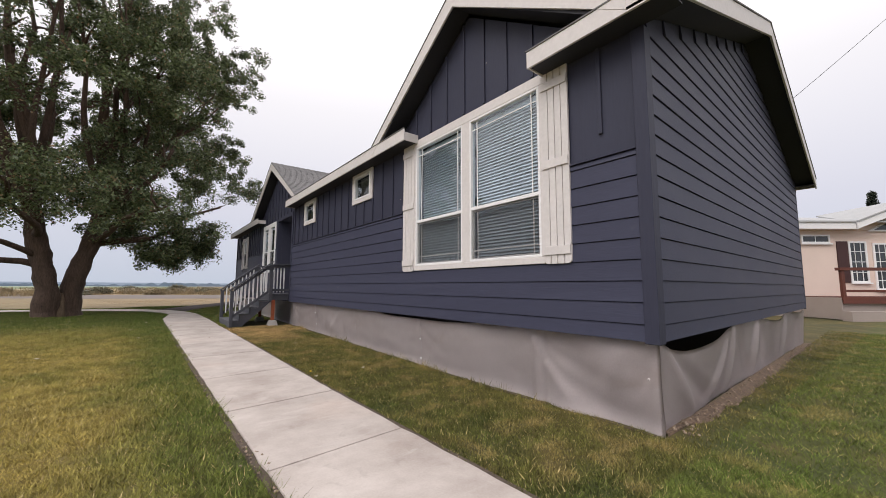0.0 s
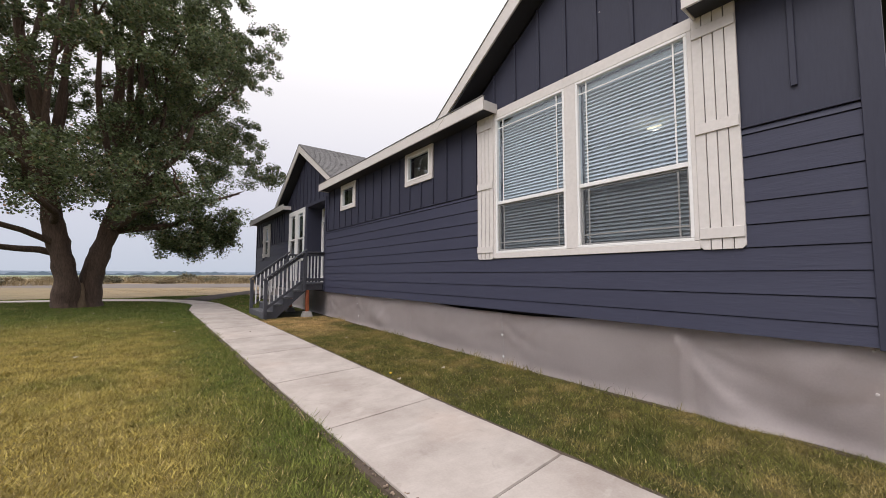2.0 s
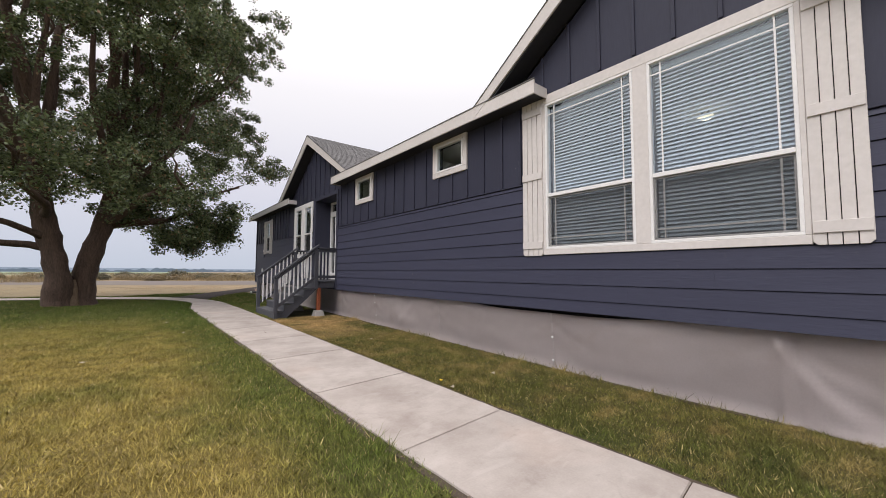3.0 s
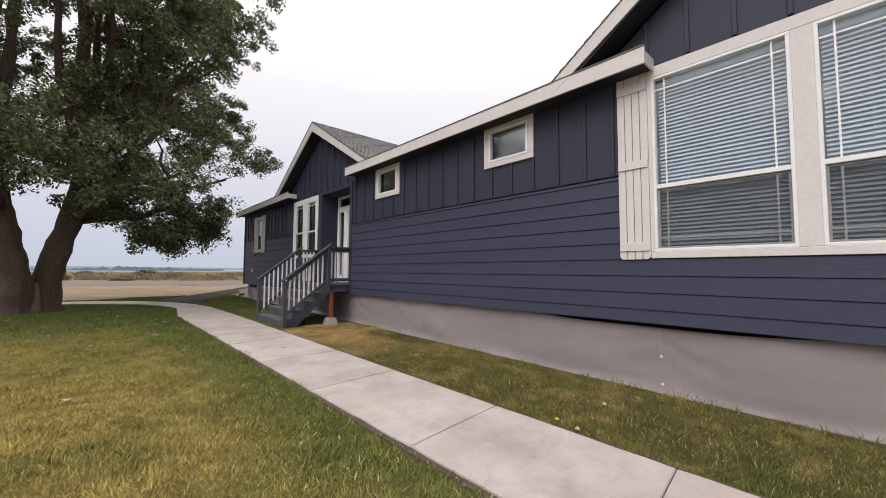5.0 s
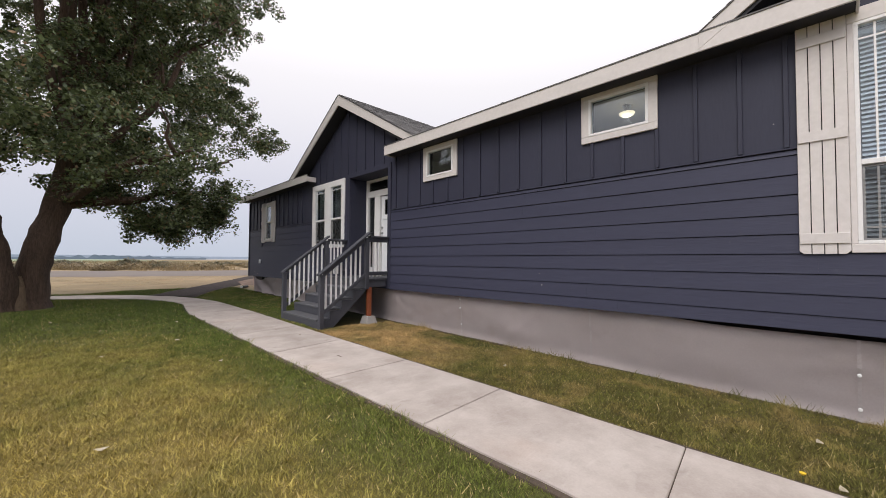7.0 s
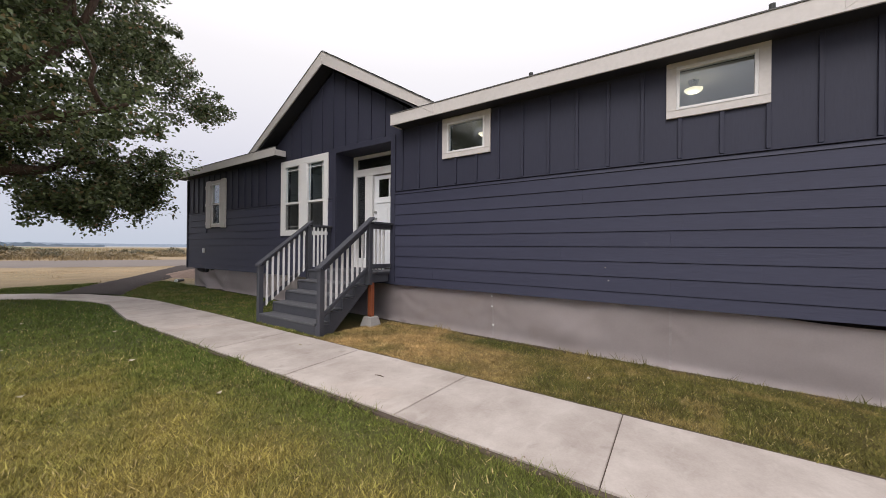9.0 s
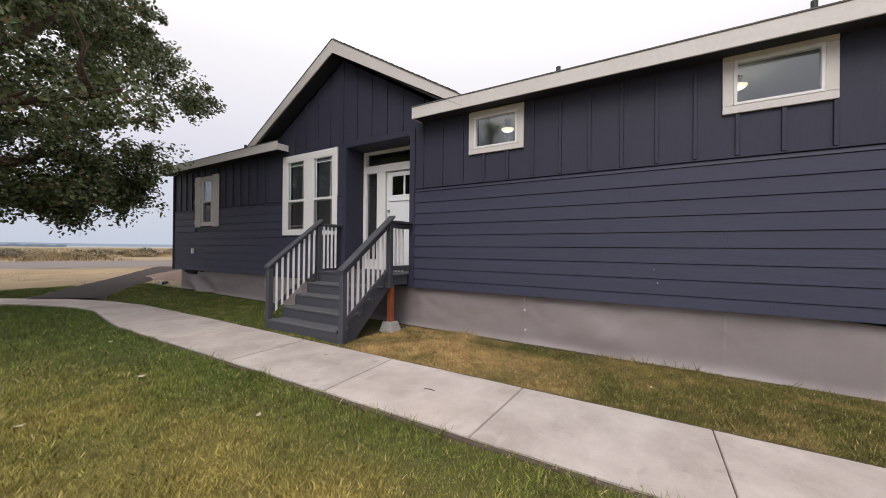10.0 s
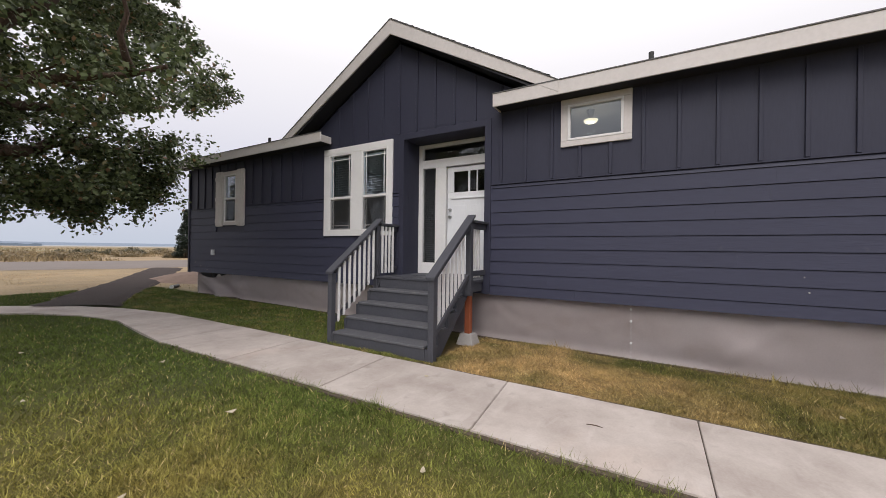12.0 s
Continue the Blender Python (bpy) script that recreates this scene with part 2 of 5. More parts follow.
def prism(bm, poly, off):
    """A polygon given by 3D corners, drawn out along off."""
    off = Vector(off)
    a = [bm.verts.new(p) for p in poly]
    b = [bm.verts.new(Vector(p) + off) for p in poly]
    bm.faces.new(a), bm.faces.new(b[::-1])
    k = len(a)
    for i in range(k):
        bm.faces.new((a[i], b[i], b[(i + 1) % k], a[(i + 1) % k]))
    return bm


def tube(bm, pts, radii, seg=9, rough=0.0):
    """A tapered round limb along a line of points."""
    rings = []
    pts = [Vector(p) for p in pts]
    for i, p in enumerate(pts):
        d = (pts[min(i + 1, len(pts) - 1)] - pts[max(i - 1, 0)]).normalized()
        u = d.cross(Vector((0.3, 1, 0.1))).normalized()
        w = d.cross(u)
        ring = []
        for k in range(seg):
            a = 2 * math.pi * k / seg
            q = p + (u * math.cos(a) + w * math.sin(a)) * radii[i]
            if rough:
                q += (q - p) * rough * noise.noise(q * 2.3)
            ring.append(bm.verts.new(q))
        rings.append(ring)
    for r0, r1 in zip(rings, rings[1:]):
        for k in range(seg):
            bm.faces.new((r0[k], r0[(k + 1) % seg], r1[(k + 1) % seg], r1[k]))
    bm.faces.new(rings[0][::-1]), bm.faces.new(rings[-1])
    return bm


def finish(name, bm, material, smooth=False):
    bmesh.ops.recalc_face_normals(bm, faces=bm.faces)
    me = bpy.data.meshes.new(name)
    bm.to_mesh(me)
    bm.free()
    if smooth:
        me.polygons.foreach_set("use_smooth", [True] * len(me.polygons))
    me.materials.append(material)
    return me


def thing(name, base, label, category, group="", kind=""):
    e = new(name)
    e.location = base
    e.empty_display_size = 0.2
    return tagged(e, label, category, group, kind)


def solid(name, bm, material, label="", category="", group="", kind="", smooth=False):
    return tagged(new(name, finish(name, bm, material, smooth)), label, category, group, kind)


def hang(ob, parent):
    ob.parent = parent
    if parent.type == "EMPTY":
        ob.matrix_parent_inverse = Matrix.Translation(-parent.location)
    return ob


def part(name, bm, material, parent, label="", smooth=False):
    """One mesh, built in world metres, under a thing or a part."""
    return tagged(hang(new(name, finish(name, bm, material, smooth)), parent), label)


def piece(name, me, parent, at=(0, 0, 0), rot=(0, 0, 0), scale=(1, 1, 1)):
    ob = hang(new(name, me), parent)
    ob.matrix_basis = Matrix.LocRotScale(Vector(at), Euler(rot), Vector(scale))
    return ob


def cloud(name, co, tris, material, col=None):
    """A mesh from arrays: many triangles at once, with a colour for each corner point."""
    me = bpy.data.meshes.new(name)
    me.vertices.add(len(co))
    me.vertices.foreach_set("co", np.ascontiguousarray(co, dtype=np.float32).ravel())
    me.loops.add(tris.size)
    me.loops.foreach_set("vertex_index", np.ascontiguousarray(tris, dtype=np.int32).ravel())
    me.polygons.add(len(tris))
    me.polygons.foreach_set("loop_start", np.arange(0, tris.size, tris.shape[1], dtype=np.int32))
    me.update(calc_edges=True)
    if col is not None:
        a = me.color_attributes.new("Col", "FLOAT_COLOR", "POINT")
        a.data.foreach_set("color", np.ascontiguousarray(np.c_[col, np.ones(len(col))], dtype=np.float32).ravel())
    me.materials.append(material)
    return me


# ---- the lie of the land ----
def rise(y):
    """Height of the ground: level at the near end, climbing gently along the house."""
    return np.clip((np.asarray(y, dtype=float) - 4.5) * 0.0122, 0.0, 0.24)


def walk_edges(y):
    """Left and right edge of the straight part of the walk."""
    return 0.74 - 0.022 * (y - 3), 1.93 - 0.017 * (y - 3)


def vnoise(x, y, s, k):
    """Smooth noise in the plane, 0 to 1."""
    x, y = np.asarray(x) * s + 17.3 * k, np.asarray(y) * s - 9.1 * k
    xi, yi = np.floor(x), np.floor(y)
    fx, fy = x - xi, y - yi
    fx, fy = fx * fx * (3 - 2 * fx), fy * fy * (3 - 2 * fy)

    def h(a, b):
        q = np.sin(a * 127.1 + b * 311.7 + k * 74.7) * 43758.5453
        return q - np.floor(q)
    return (h(xi, yi) * (1 - fx) + h(xi + 1, yi) * fx) * (1 - fy) + (h(xi, yi + 1) * (1 - fx) + h(xi + 1, yi + 1) * fx) * fy


def step(a, b, v):
    t = np.clip((v - a) / (b - a), 0, 1)
    return t * t * (3 - 2 * t)


def turf(x, y):
    """Colour of the lawn: green by the walk and the tree, yellow in the open, straw by the steps."""
    x, y = np.asarray(x, dtype=float), np.asarray(y, dtype=float)
    n1, n2, n3 = vnoise(x, y, 0.45, 1), vnoise(x, y, 1.6, 2), vnoise(x, y, 5.0, 3)
    green, olive = np.array([0.068, 0.102, 0.019]), np.array([0.272, 0.218, 0.064])
    straw = np.array([0.36, 0.245, 0.108])
    dry = np.clip(0.60 * n1 + 0.45 * n2 + 0.35 * n3 - 0.02, 0, 1)
    left = walk_edges(y)[0] - x
    dry *= 0.25 + 0.75 * step(0.25, 1.3, left) * (x < 1.2) + 0.36 * (x >= 1.2)
    dry *= 1 - 0.85 * step(9.5, 16.5, y)
    dry = np.where((x > 1.5) & (y < 1.2), dry * 0.35, dry)
    bare = step(8.2, 10.8, y) * (1 - step(12.3, 13.2, y)) * (x > 1.5) * np.clip(1.1 * n2 + 0.7 * n3 - 0.05 - 0.35 * n1, 0, 1)
    bare = np.maximum(bare, 0.30 * step(0.55, 0.95, n3) * (x > 1.5))
    c = green + (olive - green) * np.clip(dry * 1.25, 0, 1)[..., None]
    # grass between walk and house: colour scaled to about 0.6
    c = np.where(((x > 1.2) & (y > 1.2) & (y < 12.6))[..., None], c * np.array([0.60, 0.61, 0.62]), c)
    return c + (straw - c) * np.clip(bare, 0, 1)[..., None]


def field(x, y):
    """Colour of the land beyond the lawn."""
    x, y = np.asarray(x, dtype=float), np.asarray(y, dtype=float)
    n1, n2 = vnoise(x, y, 0.05, 5), 0.6 * vnoise(x, y, 0.35, 6) + 0.5 * vnoise(x, y, 1.1, 7)
    straw, weed = np.array([0.33, 0.235, 0.135]), np.array([0.17, 0.145, 0.072])
    c = straw + (weed - straw) * np.clip(0.75 * n1 + 0.5 * n2 - 0.25, 0, 1)[..., None]
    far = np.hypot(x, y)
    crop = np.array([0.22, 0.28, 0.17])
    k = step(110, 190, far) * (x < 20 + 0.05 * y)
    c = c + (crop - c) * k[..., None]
    # haze painted in: land fades to blue-grey with distance
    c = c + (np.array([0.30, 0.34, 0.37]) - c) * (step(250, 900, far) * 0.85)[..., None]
    return c


def lawn_mask(x, y):
    """True where the mown lawn lies."""
    return (y < 24.4 + 0.5 * np.sin(x * 0.9) - 0.06 * x) & ((x < 3.6) | (y < 12))


def sheet(name, xs, ys, colour, material, drop):
    gx, gy = np.meshgrid(xs, ys)
    bumpy = (vnoise(gx, gy, 1.1, 8) - 0.5) * 0.03
    gz = rise(gy) - drop + np.where(np.hypot(gx, gy) < 60, bumpy, 0)
    co = np.stack([gx, gy, gz], -1).reshape(-1, 3)
    nx, ny = len(xs), len(ys)
    i = (np.arange(ny - 1)[:, None] * nx + np.arange(nx - 1)[None, :]).ravel()
    quads = np.stack([i, i + 1, i + nx + 1, i + nx], -1)
    return cloud(name, co, quads, material, colour(co[:, 0], co[:, 1]))


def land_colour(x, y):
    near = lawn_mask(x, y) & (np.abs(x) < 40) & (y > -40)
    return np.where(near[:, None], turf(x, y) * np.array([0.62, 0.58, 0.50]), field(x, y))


def spread(near, far, fine, count):
    a = np.arange(-near, near + fine, fine)
    g = near * (far / near) ** (np.arange(1, count + 1) / count)
    return np.concatenate([-g[::-1], a, g])


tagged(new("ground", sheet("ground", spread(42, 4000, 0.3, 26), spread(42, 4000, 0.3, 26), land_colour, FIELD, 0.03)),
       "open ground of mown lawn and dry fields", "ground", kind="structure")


def blades(name, x0, x1, y0, y1, per_m2, tall, wide, seed, keep, label, feather=False):
    rng = np.random.default_rng(seed)
    k = int((x1 - x0) * (y1 - y0) * per_m2)
    x, y = rng.uniform(x0, x1, k), rng.uniform(y0, y1, k)
    edge = np.minimum(np.minimum(x - x0, x1 - x), np.minimum(y - y0, y1 - y)) if feather else np.full(k, 9.0)
    ok = keep(x, y) & (rng.random(k) < np.clip(edge / 1.2, 0, 1))
    x, y = x[ok], y[ok]
    k = len(x)
    a, lean = rng.uniform(0, 2 * np.pi, k), rng.uniform(0.2, 1.4, k)
    h = tall * rng.uniform(0.5, 1.25, k) * (0.45 + 0.6 * vnoise(x, y, 2.2, 11) + 0.6 * vnoise(x, y, 12.0, 18))
    w = wide * rng.uniform(0.6, 1.4, k)
    z = rise(y) - 0.035 + (vnoise(x, y, 1.1, 8) - 0.5) * 0.03
    p = np.stack([x, y, z], -1)
    s = np.stack([np.cos(a), np.sin(a), 0 * a], -1) * w[:, None]
    b = rng.normal(0, 1.9, k) + 9.0 * vnoise(x, y, 7.0, 17)
    tip = p + np.stack([np.cos(b) * h * lean, np.sin(b) * h * lean, h], -1)
    co = np.stack([p - s, p + s, tip], 1).reshape(-1, 3)
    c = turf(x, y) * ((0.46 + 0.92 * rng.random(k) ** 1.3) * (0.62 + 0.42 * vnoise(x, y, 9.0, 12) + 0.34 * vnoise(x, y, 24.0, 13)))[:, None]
    dead = rng.random(k) < 0.05
    c[dead] = np.array([0.34, 0.27, 0.13]) * rng.uniform(0.7, 1.2, dead.sum())[:, None]
    c = np.repeat(c, 3, 0)
    me = cloud(name, co, np.arange(3 * k).reshape(-1, 3), LAWN, c * 1.55)
    return tagged(new(name, me), label, "grass", kind="stuff")


def off_walk(x, y):
    l, r = walk_edges(y)
    wob = (vnoise(x, y, 3.0, 21) - 0.5) * 0.12 + (vnoise(x, y, 11.0, 22) - 0.5) * 0.06
    return ((x < l - 0.008 + wob) | (x > r + 0.035 + wob) | (y > 16.4)) & ~in_bend(x, y, 0.05)


def in_drive(x, y):
    wob = (vnoise(x, y, 2.0, 24) - 0.5) * 0.3
    xl = np.interp(y, [21.5, 22.5, 24.1, 26.0], [0.0, 0.63, 1.5, 2.6])
    xr = np.interp(y, [20.5, 21.2, 22.9, 24.7], [1.35, 1.75, 2.65, 3.73])
    return (y > 20.4) & (x > xl + wob) & (x < xr + wob)


BEND = [(1.06, 16.4), (1.03, 17.5), (0.97, 18.6), (0.75, 19.7), (0.30, 20.8), (-0.45, 21.75), (-1.7, 22.6), (-3.3, 23.2), (-5.2, 23.7), (-8.0, 24.1), (-12.0, 24.4), (-17, 24.6)]
INNER = [0.61, 0.46, 0.27, 0.25, 0.30, 0.45, 0.56, 0.60, 0.62, 0.62, 0.62, 0.62]   # from the middle line to the lawn side
OUTER = 0.62


def in_bend(x, y, grow):
    hit = np.zeros(np.shape(x), bool)
    for (ax, ay), (bx, by), i0, i1 in zip(BEND, BEND[1:], INNER, INNER[1:]):
        dx, dy = bx - ax, by - ay
        t = np.clip(((x - ax) * dx + (y - ay) * dy) / (dx * dx + dy * dy), 0, 1)
        inner = (x - ax) * dy - (y - ay) * dx < 0
        reach = np.where(inner, i0 + (i1 - i0) * t, OUTER)
        hit |= np.hypot(x - ax - t * dx, y - ay - t * dy) < reach + grow
    return hit


# ---- concrete walk ----
pave = solid("pavement_bed", boxes(*[(walk_edges(y)[0] + 0.03, walk_edges(y)[1] - 0.03, y, y + 1.0, float(rise(y)) - 0.16, float(rise(y)) - 0.012) for y in range(-4, 16)]),
             SOIL, "dark soil bed under the concrete walk", "pavement", kind="structure")
JOINTS = [(-3.7, -3.6), (-1.85, -1.75), (-0.2, -0.1), (1.35, 1.5), (2.95, 3.09), (4.56, 4.69), (6.20, 6.33), (8.02, 8.11), (9.70, 9.73), (11.33, 11.48), (13.05, 13.17), (14.72, 14.82), (16.38, 16.42)]
for (l0, r0), (l1, r1) in zip(JOINTS, JOINTS[1:]):
    bm, g = bmesh.new(), 0.0045
    n_ = 8
    lo, hi = [], []
    for i in range(n_ + 1):
        yl, yr = l0 + g + (l1 - l0 - 2 * g) * i / n_, r0 + g + (r1 - r0 - 2 * g) * i / n_
        wl_ = 0.016 * noise.noise(Vector((yl * 3, 1, 0))) + 0.010 * noise.noise(Vector((yl * 11, 1, 0)))
        wr_ = 0.012 * noise.noise(Vector((yr * 3, 7, 0)))
        lo.append((walk_edges(yl)[0] + wl_, yl, float(rise(yl)))), hi.append((walk_edges(yr)[1] + wr_, yr, float(rise(yr))))
    prism(bm, lo + hi[::-1], (0, 0, -0.09))
    bmesh.ops.bevel(bm, geom=[e for e in bm.edges if all(abs(v.co.z - float(rise(v.co.y))) < 0.02 for v in e.verts)], offset=0.006, segments=2, affect="EDGES")
    part("slab", bm, CONC, pave)
# the bend, in short slabs
for (ax, ay), (bx, by), i in zip(BEND, BEND[1:], range(20)):
    def side(k):
        p0, p1 = Vector(BEND[max(k - 1, 0)]), Vector(BEND[min(k + 1, len(BEND) - 1)])
        d = (p1 - p0).normalized()
        c = Vector(BEND[k])
        nrm = Vector((d.y, -d.x))
        return c - nrm * INNER[k], c + nrm * OUTER, d
    a0, a1, d0 = side(i)
    b0, b1, d1 = side(i + 1)
    g = 0.004
    z0, z1 = float(rise(ay)), float(rise(by))
    bm = bmesh.new()
    prism(bm, [(*(a0 + d0 * g), z0), (*(a1 + d0 * g), z0), (*(b1 - d1 * g), z1), (*(b0 - d1 * g), z1)], (0, 0, -0.09))
    part("slab", bm, CONC, pave)


# ---- drive, road, bare earth ----
def ribbon(left, right, lift, sub=6, ragged=0.16):
    """A strip laid on the land between two lines of points."""
    bm = bmesh.new()
    rows = []
    for i in range(len(left) - 1):
        for k in range(sub):
            t = k / sub
            a = Vector(left[i]).lerp(Vector(left[i + 1]), t)
            b = Vector(right[i]).lerp(Vector(right[i + 1]), t)
            rows.append((a, b))
    rows.append((Vector(left[-1]), Vector(right[-1])))
    prev = None
    for a, b in rows:
        cur = []
        for j in range(7):
            p = a.lerp(b, j / 6)
            jit = ragged * noise.noise(Vector((p.x * 2.3, p.y * 2.3, 3))) if j in (0, 6) else 0
            hump = 0.012 if 0 < j < 6 else -0.03
            cur.append(bm.verts.new((p.x + jit, p.y + jit, float(rise(p.y)) - 0.02 + lift + hump)))
        if prev:
            for j in range(6):
                bm.faces.new((prev[j], prev[j + 1], cur[j + 1], cur[j]))
        prev = cur
    return bm


solid("drive", ribbon([(0.1, 21.75), (0.63, 22.5), (1.5, 24.1), (2.6, 26.0), (5.3, 31.0), (8.2, 36.6)], [(1.40, 20.55), (1.75, 21.2), (2.65, 22.9), (3.73, 24.7), (6.4, 29.5), (9.4, 35.2)], 0.02, 10, 0.26),
      ASPH, "dark asphalt drive joining the concrete walk", "drive", kind="structure")
solid("road", ribbon([(-60, 98), (-20, 58), (-6, 43.5), (5, 37.4), (30, 31), (120, 20)], [(-60, 116), (-20, 76), (-6, 58.5), (5, 53), (30, 46), (120, 36)], 0.03, 30, 0.5),
      ROADM, "pale gravel road across the dry fields", "road", kind="structure")


def mound(name, cx, cy, rx, ry, h, material, label, category, kind="stuff", seed=1):
    bm = bmesh.new()
    rings, seg = 9, 30
    last = None
    for r in range(rings + 1):
        t = r / rings
        ring = []
        for k in range(seg):
            a = 2 * math.pi * k / seg
            w = 1 + 0.22 * noise.noise(Vector((math.cos(a) * 1.6, math.sin(a) * 1.6, seed)))
            x, y = cx + rx * t * w * math.cos(a), cy + ry * t * w * math.sin(a)
            z = float(rise(y)) - 0.06 + h * (1 - t * t) ** 1.4 + 0.05 * noise.noise(Vector((x * 2, y * 2, seed))) * (1 - t)
            ring.append(bm.verts.new((x, y, z)))
        if last:
            for k in range(seg):
                bm.faces.new((last[k], last[(k + 1) % seg], ring[(k + 1) % seg], ring[k]))
        last = ring
    return solid(name, bm, material, label, category, kind=kind, smooth=True)


mound("dirt_mound", 6.4, 26.2, 2.3, 2.6, 0.42, DIRT, "low mound of pinkish bare dirt beside the drive", "dirt", seed=3)
# bare soil strips; the house-side one doubles as shadow under overhanging grass
for sd, w0, w1 in ((0, -0.07, 0.03), (1, -0.03, 0.075)):
    ys_ = [-3.5 + 0.25 * i for i in range(80)]
    lft, rgt = [(walk_edges(y)[sd] + w0, y) for y in ys_], [(walk_edges(y)[sd] + w1, y) for y in ys_]
    solid("soil_edge", ribbon(lft, rgt, -0.006, 1, 0.05), SOIL, "dark bare soil along the edge of the walk", "soil", kind="structure")
ys_ = [1.6 + 0.3 * i for i in range(68)]
solid("soil_edge", ribbon([(3.60, y) for y in ys_], [(3.80, y) for y in ys_], -0.012, 1, 0.08), SOIL, "dark bare soil at the foot of the skirting", "soil", kind="structure")


# ---- the dark blue house ----
FX, Y0, Y1 = 3.56, 1.505, 22.15          # front face, near end, far end
ZB, ZK, ZS = 0.81, 2.60, 3.77            # foot of the siding, siding break, soffit
EX, ET = 3.25, 3.98                      # eave line and its top
BX = 12.6                                # back face
SLOPE = 0.375
RX = (EX + BX + 0.31) / 2                # ridge
RZ = ET + SLOPE * (RX - EX)
TIPS = ((1.14, 2.645), (5.29, 12.34), (16.22, 22.45))   # stretches of eave
GABLES = ((3.99, 5.66, 0.68), (14.40, 5.765, 0.585))     # middle, top, slope
SKEWE = 0.044

house = thing("house", (3.56, 12, 0.0), "dark blue manufactured house with cream trim on skirting", "house")


def end_y(x):
    return Y0 + (x - FX) * SKEWE


def cells(x0, x1, y0, y1, z0, z1, holes):
    """A wall with openings, as blocks round the holes (y0, y1, z0, z1)."""
    ys = sorted({y0, y1, *[h[0] for h in holes], *[h[1] for h in holes]})
    zs = sorted({z0, z1, *[h[2] for h in holes], *[h[3] for h in holes]})
    bm = bmesh.new()
    for a, b in zip(ys, ys[1:]):
        for c, d in zip(zs, zs[1:]):
            if not any(h[0] < (a + b) / 2 < h[1] and h[2] < (c + d) / 2 < h[3] for h in holes):
                box(bm, x0, x1, a, b, c, d)
    bmesh.ops.remove_doubles(bm, verts=bm.verts, dist=1e-5)
    seen = {}
    for f in bm.faces:
        seen.setdefault(tuple(round(q, 4) for q in f.calc_center_median()), []).append(f)
    bmesh.ops.delete(bm, geom=[f for fs in seen.values() if len(fs) > 1 for f in fs], context="FACES_ONLY")
    return bm


# window openings: y0, y1, z0, z1
BIGA, BIGB = (4.11, 5.33, 1.64, 3.70), (2.71, 3.95, 1.64, 3.70)
SW2, SW1 = (7.08, 7.85, 3.21, 3.73), (10.51, 11.26, 3.165, 3.69)
TWA, TWB = (15.60, 16.26, 1.90, 3.53), (14.66, 15.33, 1.90, 3.53)
LW = (19.76, 20.30, 2.20, 3.47)
ENTRY = (12.60, 14.27, 1.05, 3.60)
HOLES = (BIGA, BIGB, SW2, SW1, TWA, TWB, LW, ENTRY)
front = part("wall_front", cells(FX + 0.016, FX + 0.15, Y0 + 0.09, Y1 - 0.02, ZB, ZS + 0.25, HOLES), NAVYP, house)


def trim_spans(y0, y1, blocked):
    """What is left of a stretch when the blocked stretches are taken out."""
    out, a = [], y0
    for b0, b1 in sorted(blocked):
        if b0 > a:
            out.append((a, min(b0, y1)))
        a = max(a, b1)
    if a < y1:
        out.append((a, y1))
    return [(p, q) for p, q in out if q - p > 0.03]


# outer outlines of the trims, which the boards butt against
TRIMS = ((2.35, 5.72, 1.55, 3.86), (6.975, 7.955, 3.12, 3.83), (10.405, 11.36, 3.08, 3.78), (14.535, 16.42, 1.80, 3.66), (19.37, 20.70, 2.09, 3.58), (12.48, 14.39, 0.70, 3.72))
LAP = 0.1985


def lap_board(y0, y1, z0, z1):
    bm = bmesh.new()
    prism(bm, [(FX + 0.016, y0, z0 + 0.009), (FX - 0.013, y0, z0 + 0.009), (FX - 0.001, y0, z1 - 0.0005), (FX + 0.016, y0, z1 - 0.0005)], (0, y1 - y0, 0))
    return bm


rng = random.Random(4)
COURSES = [ZB - 0.012] + [0.953 + LAP * k for k in range(9)] + [ZK - 0.002]
for z0, z1 in zip(COURSES, COURSES[1:]):
    zc = (z0 + z1) / 2
    blocked = [(t[0], t[1]) for t in TRIMS if t[2] < zc + 0.07 and t[3] > zc - 0.07]
    for a, b in trim_spans(Y0 + 0.10, Y1 - 0.06, blocked):
        cut = a
        joints = []
        y = a + 1.6 + rng.random() * 2.6
        while y < b - 0.9:
            joints.append(y)
            y += 3.66
        for q in joints + [b]:
            part("siding_board", lap_board(cut + (0.0004 if cut > a else 0), q - (0.0004 if q < b else 0), z0, z1), NAVY, front)
            cut = q
# upper panels overlapping the top course, and their battens
for a, b in trim_spans(Y0 + 0.10, Y1 - 0.06, [(t[0], t[1]) for t in TRIMS if t[2] < ZK and t[3] > ZK]):
    part("drip_edge", soft(boxes((FX - 0.024, FX + 0.016, a, b, ZK + 0.004, ZK + 0.020)), 0.003), NAVYP, front)


def roof_under(y):
    """Underside of the front roofs over the face of the house at y."""
    z = ZS
    for c, top, s in GABLES:
        z = max(z, top - 0.30 - s * abs(y - c))
    return z


def batten(y, z0, z1):
    part("batten", soft(boxes((FX - 0.010, FX + 0.016, y - 0.022, y + 0.022, z0, z1)), 0.004), NAVYP, front)


BATTENS = [1.96 + 0.4267 * k for k in range(10)] + [6.172 + 0.4095 * k for k in range(16)] + [12.79 + 0.402 * k for k in range(9)] + [20.953 + 0.378 * k for k in range(-10, 3)]
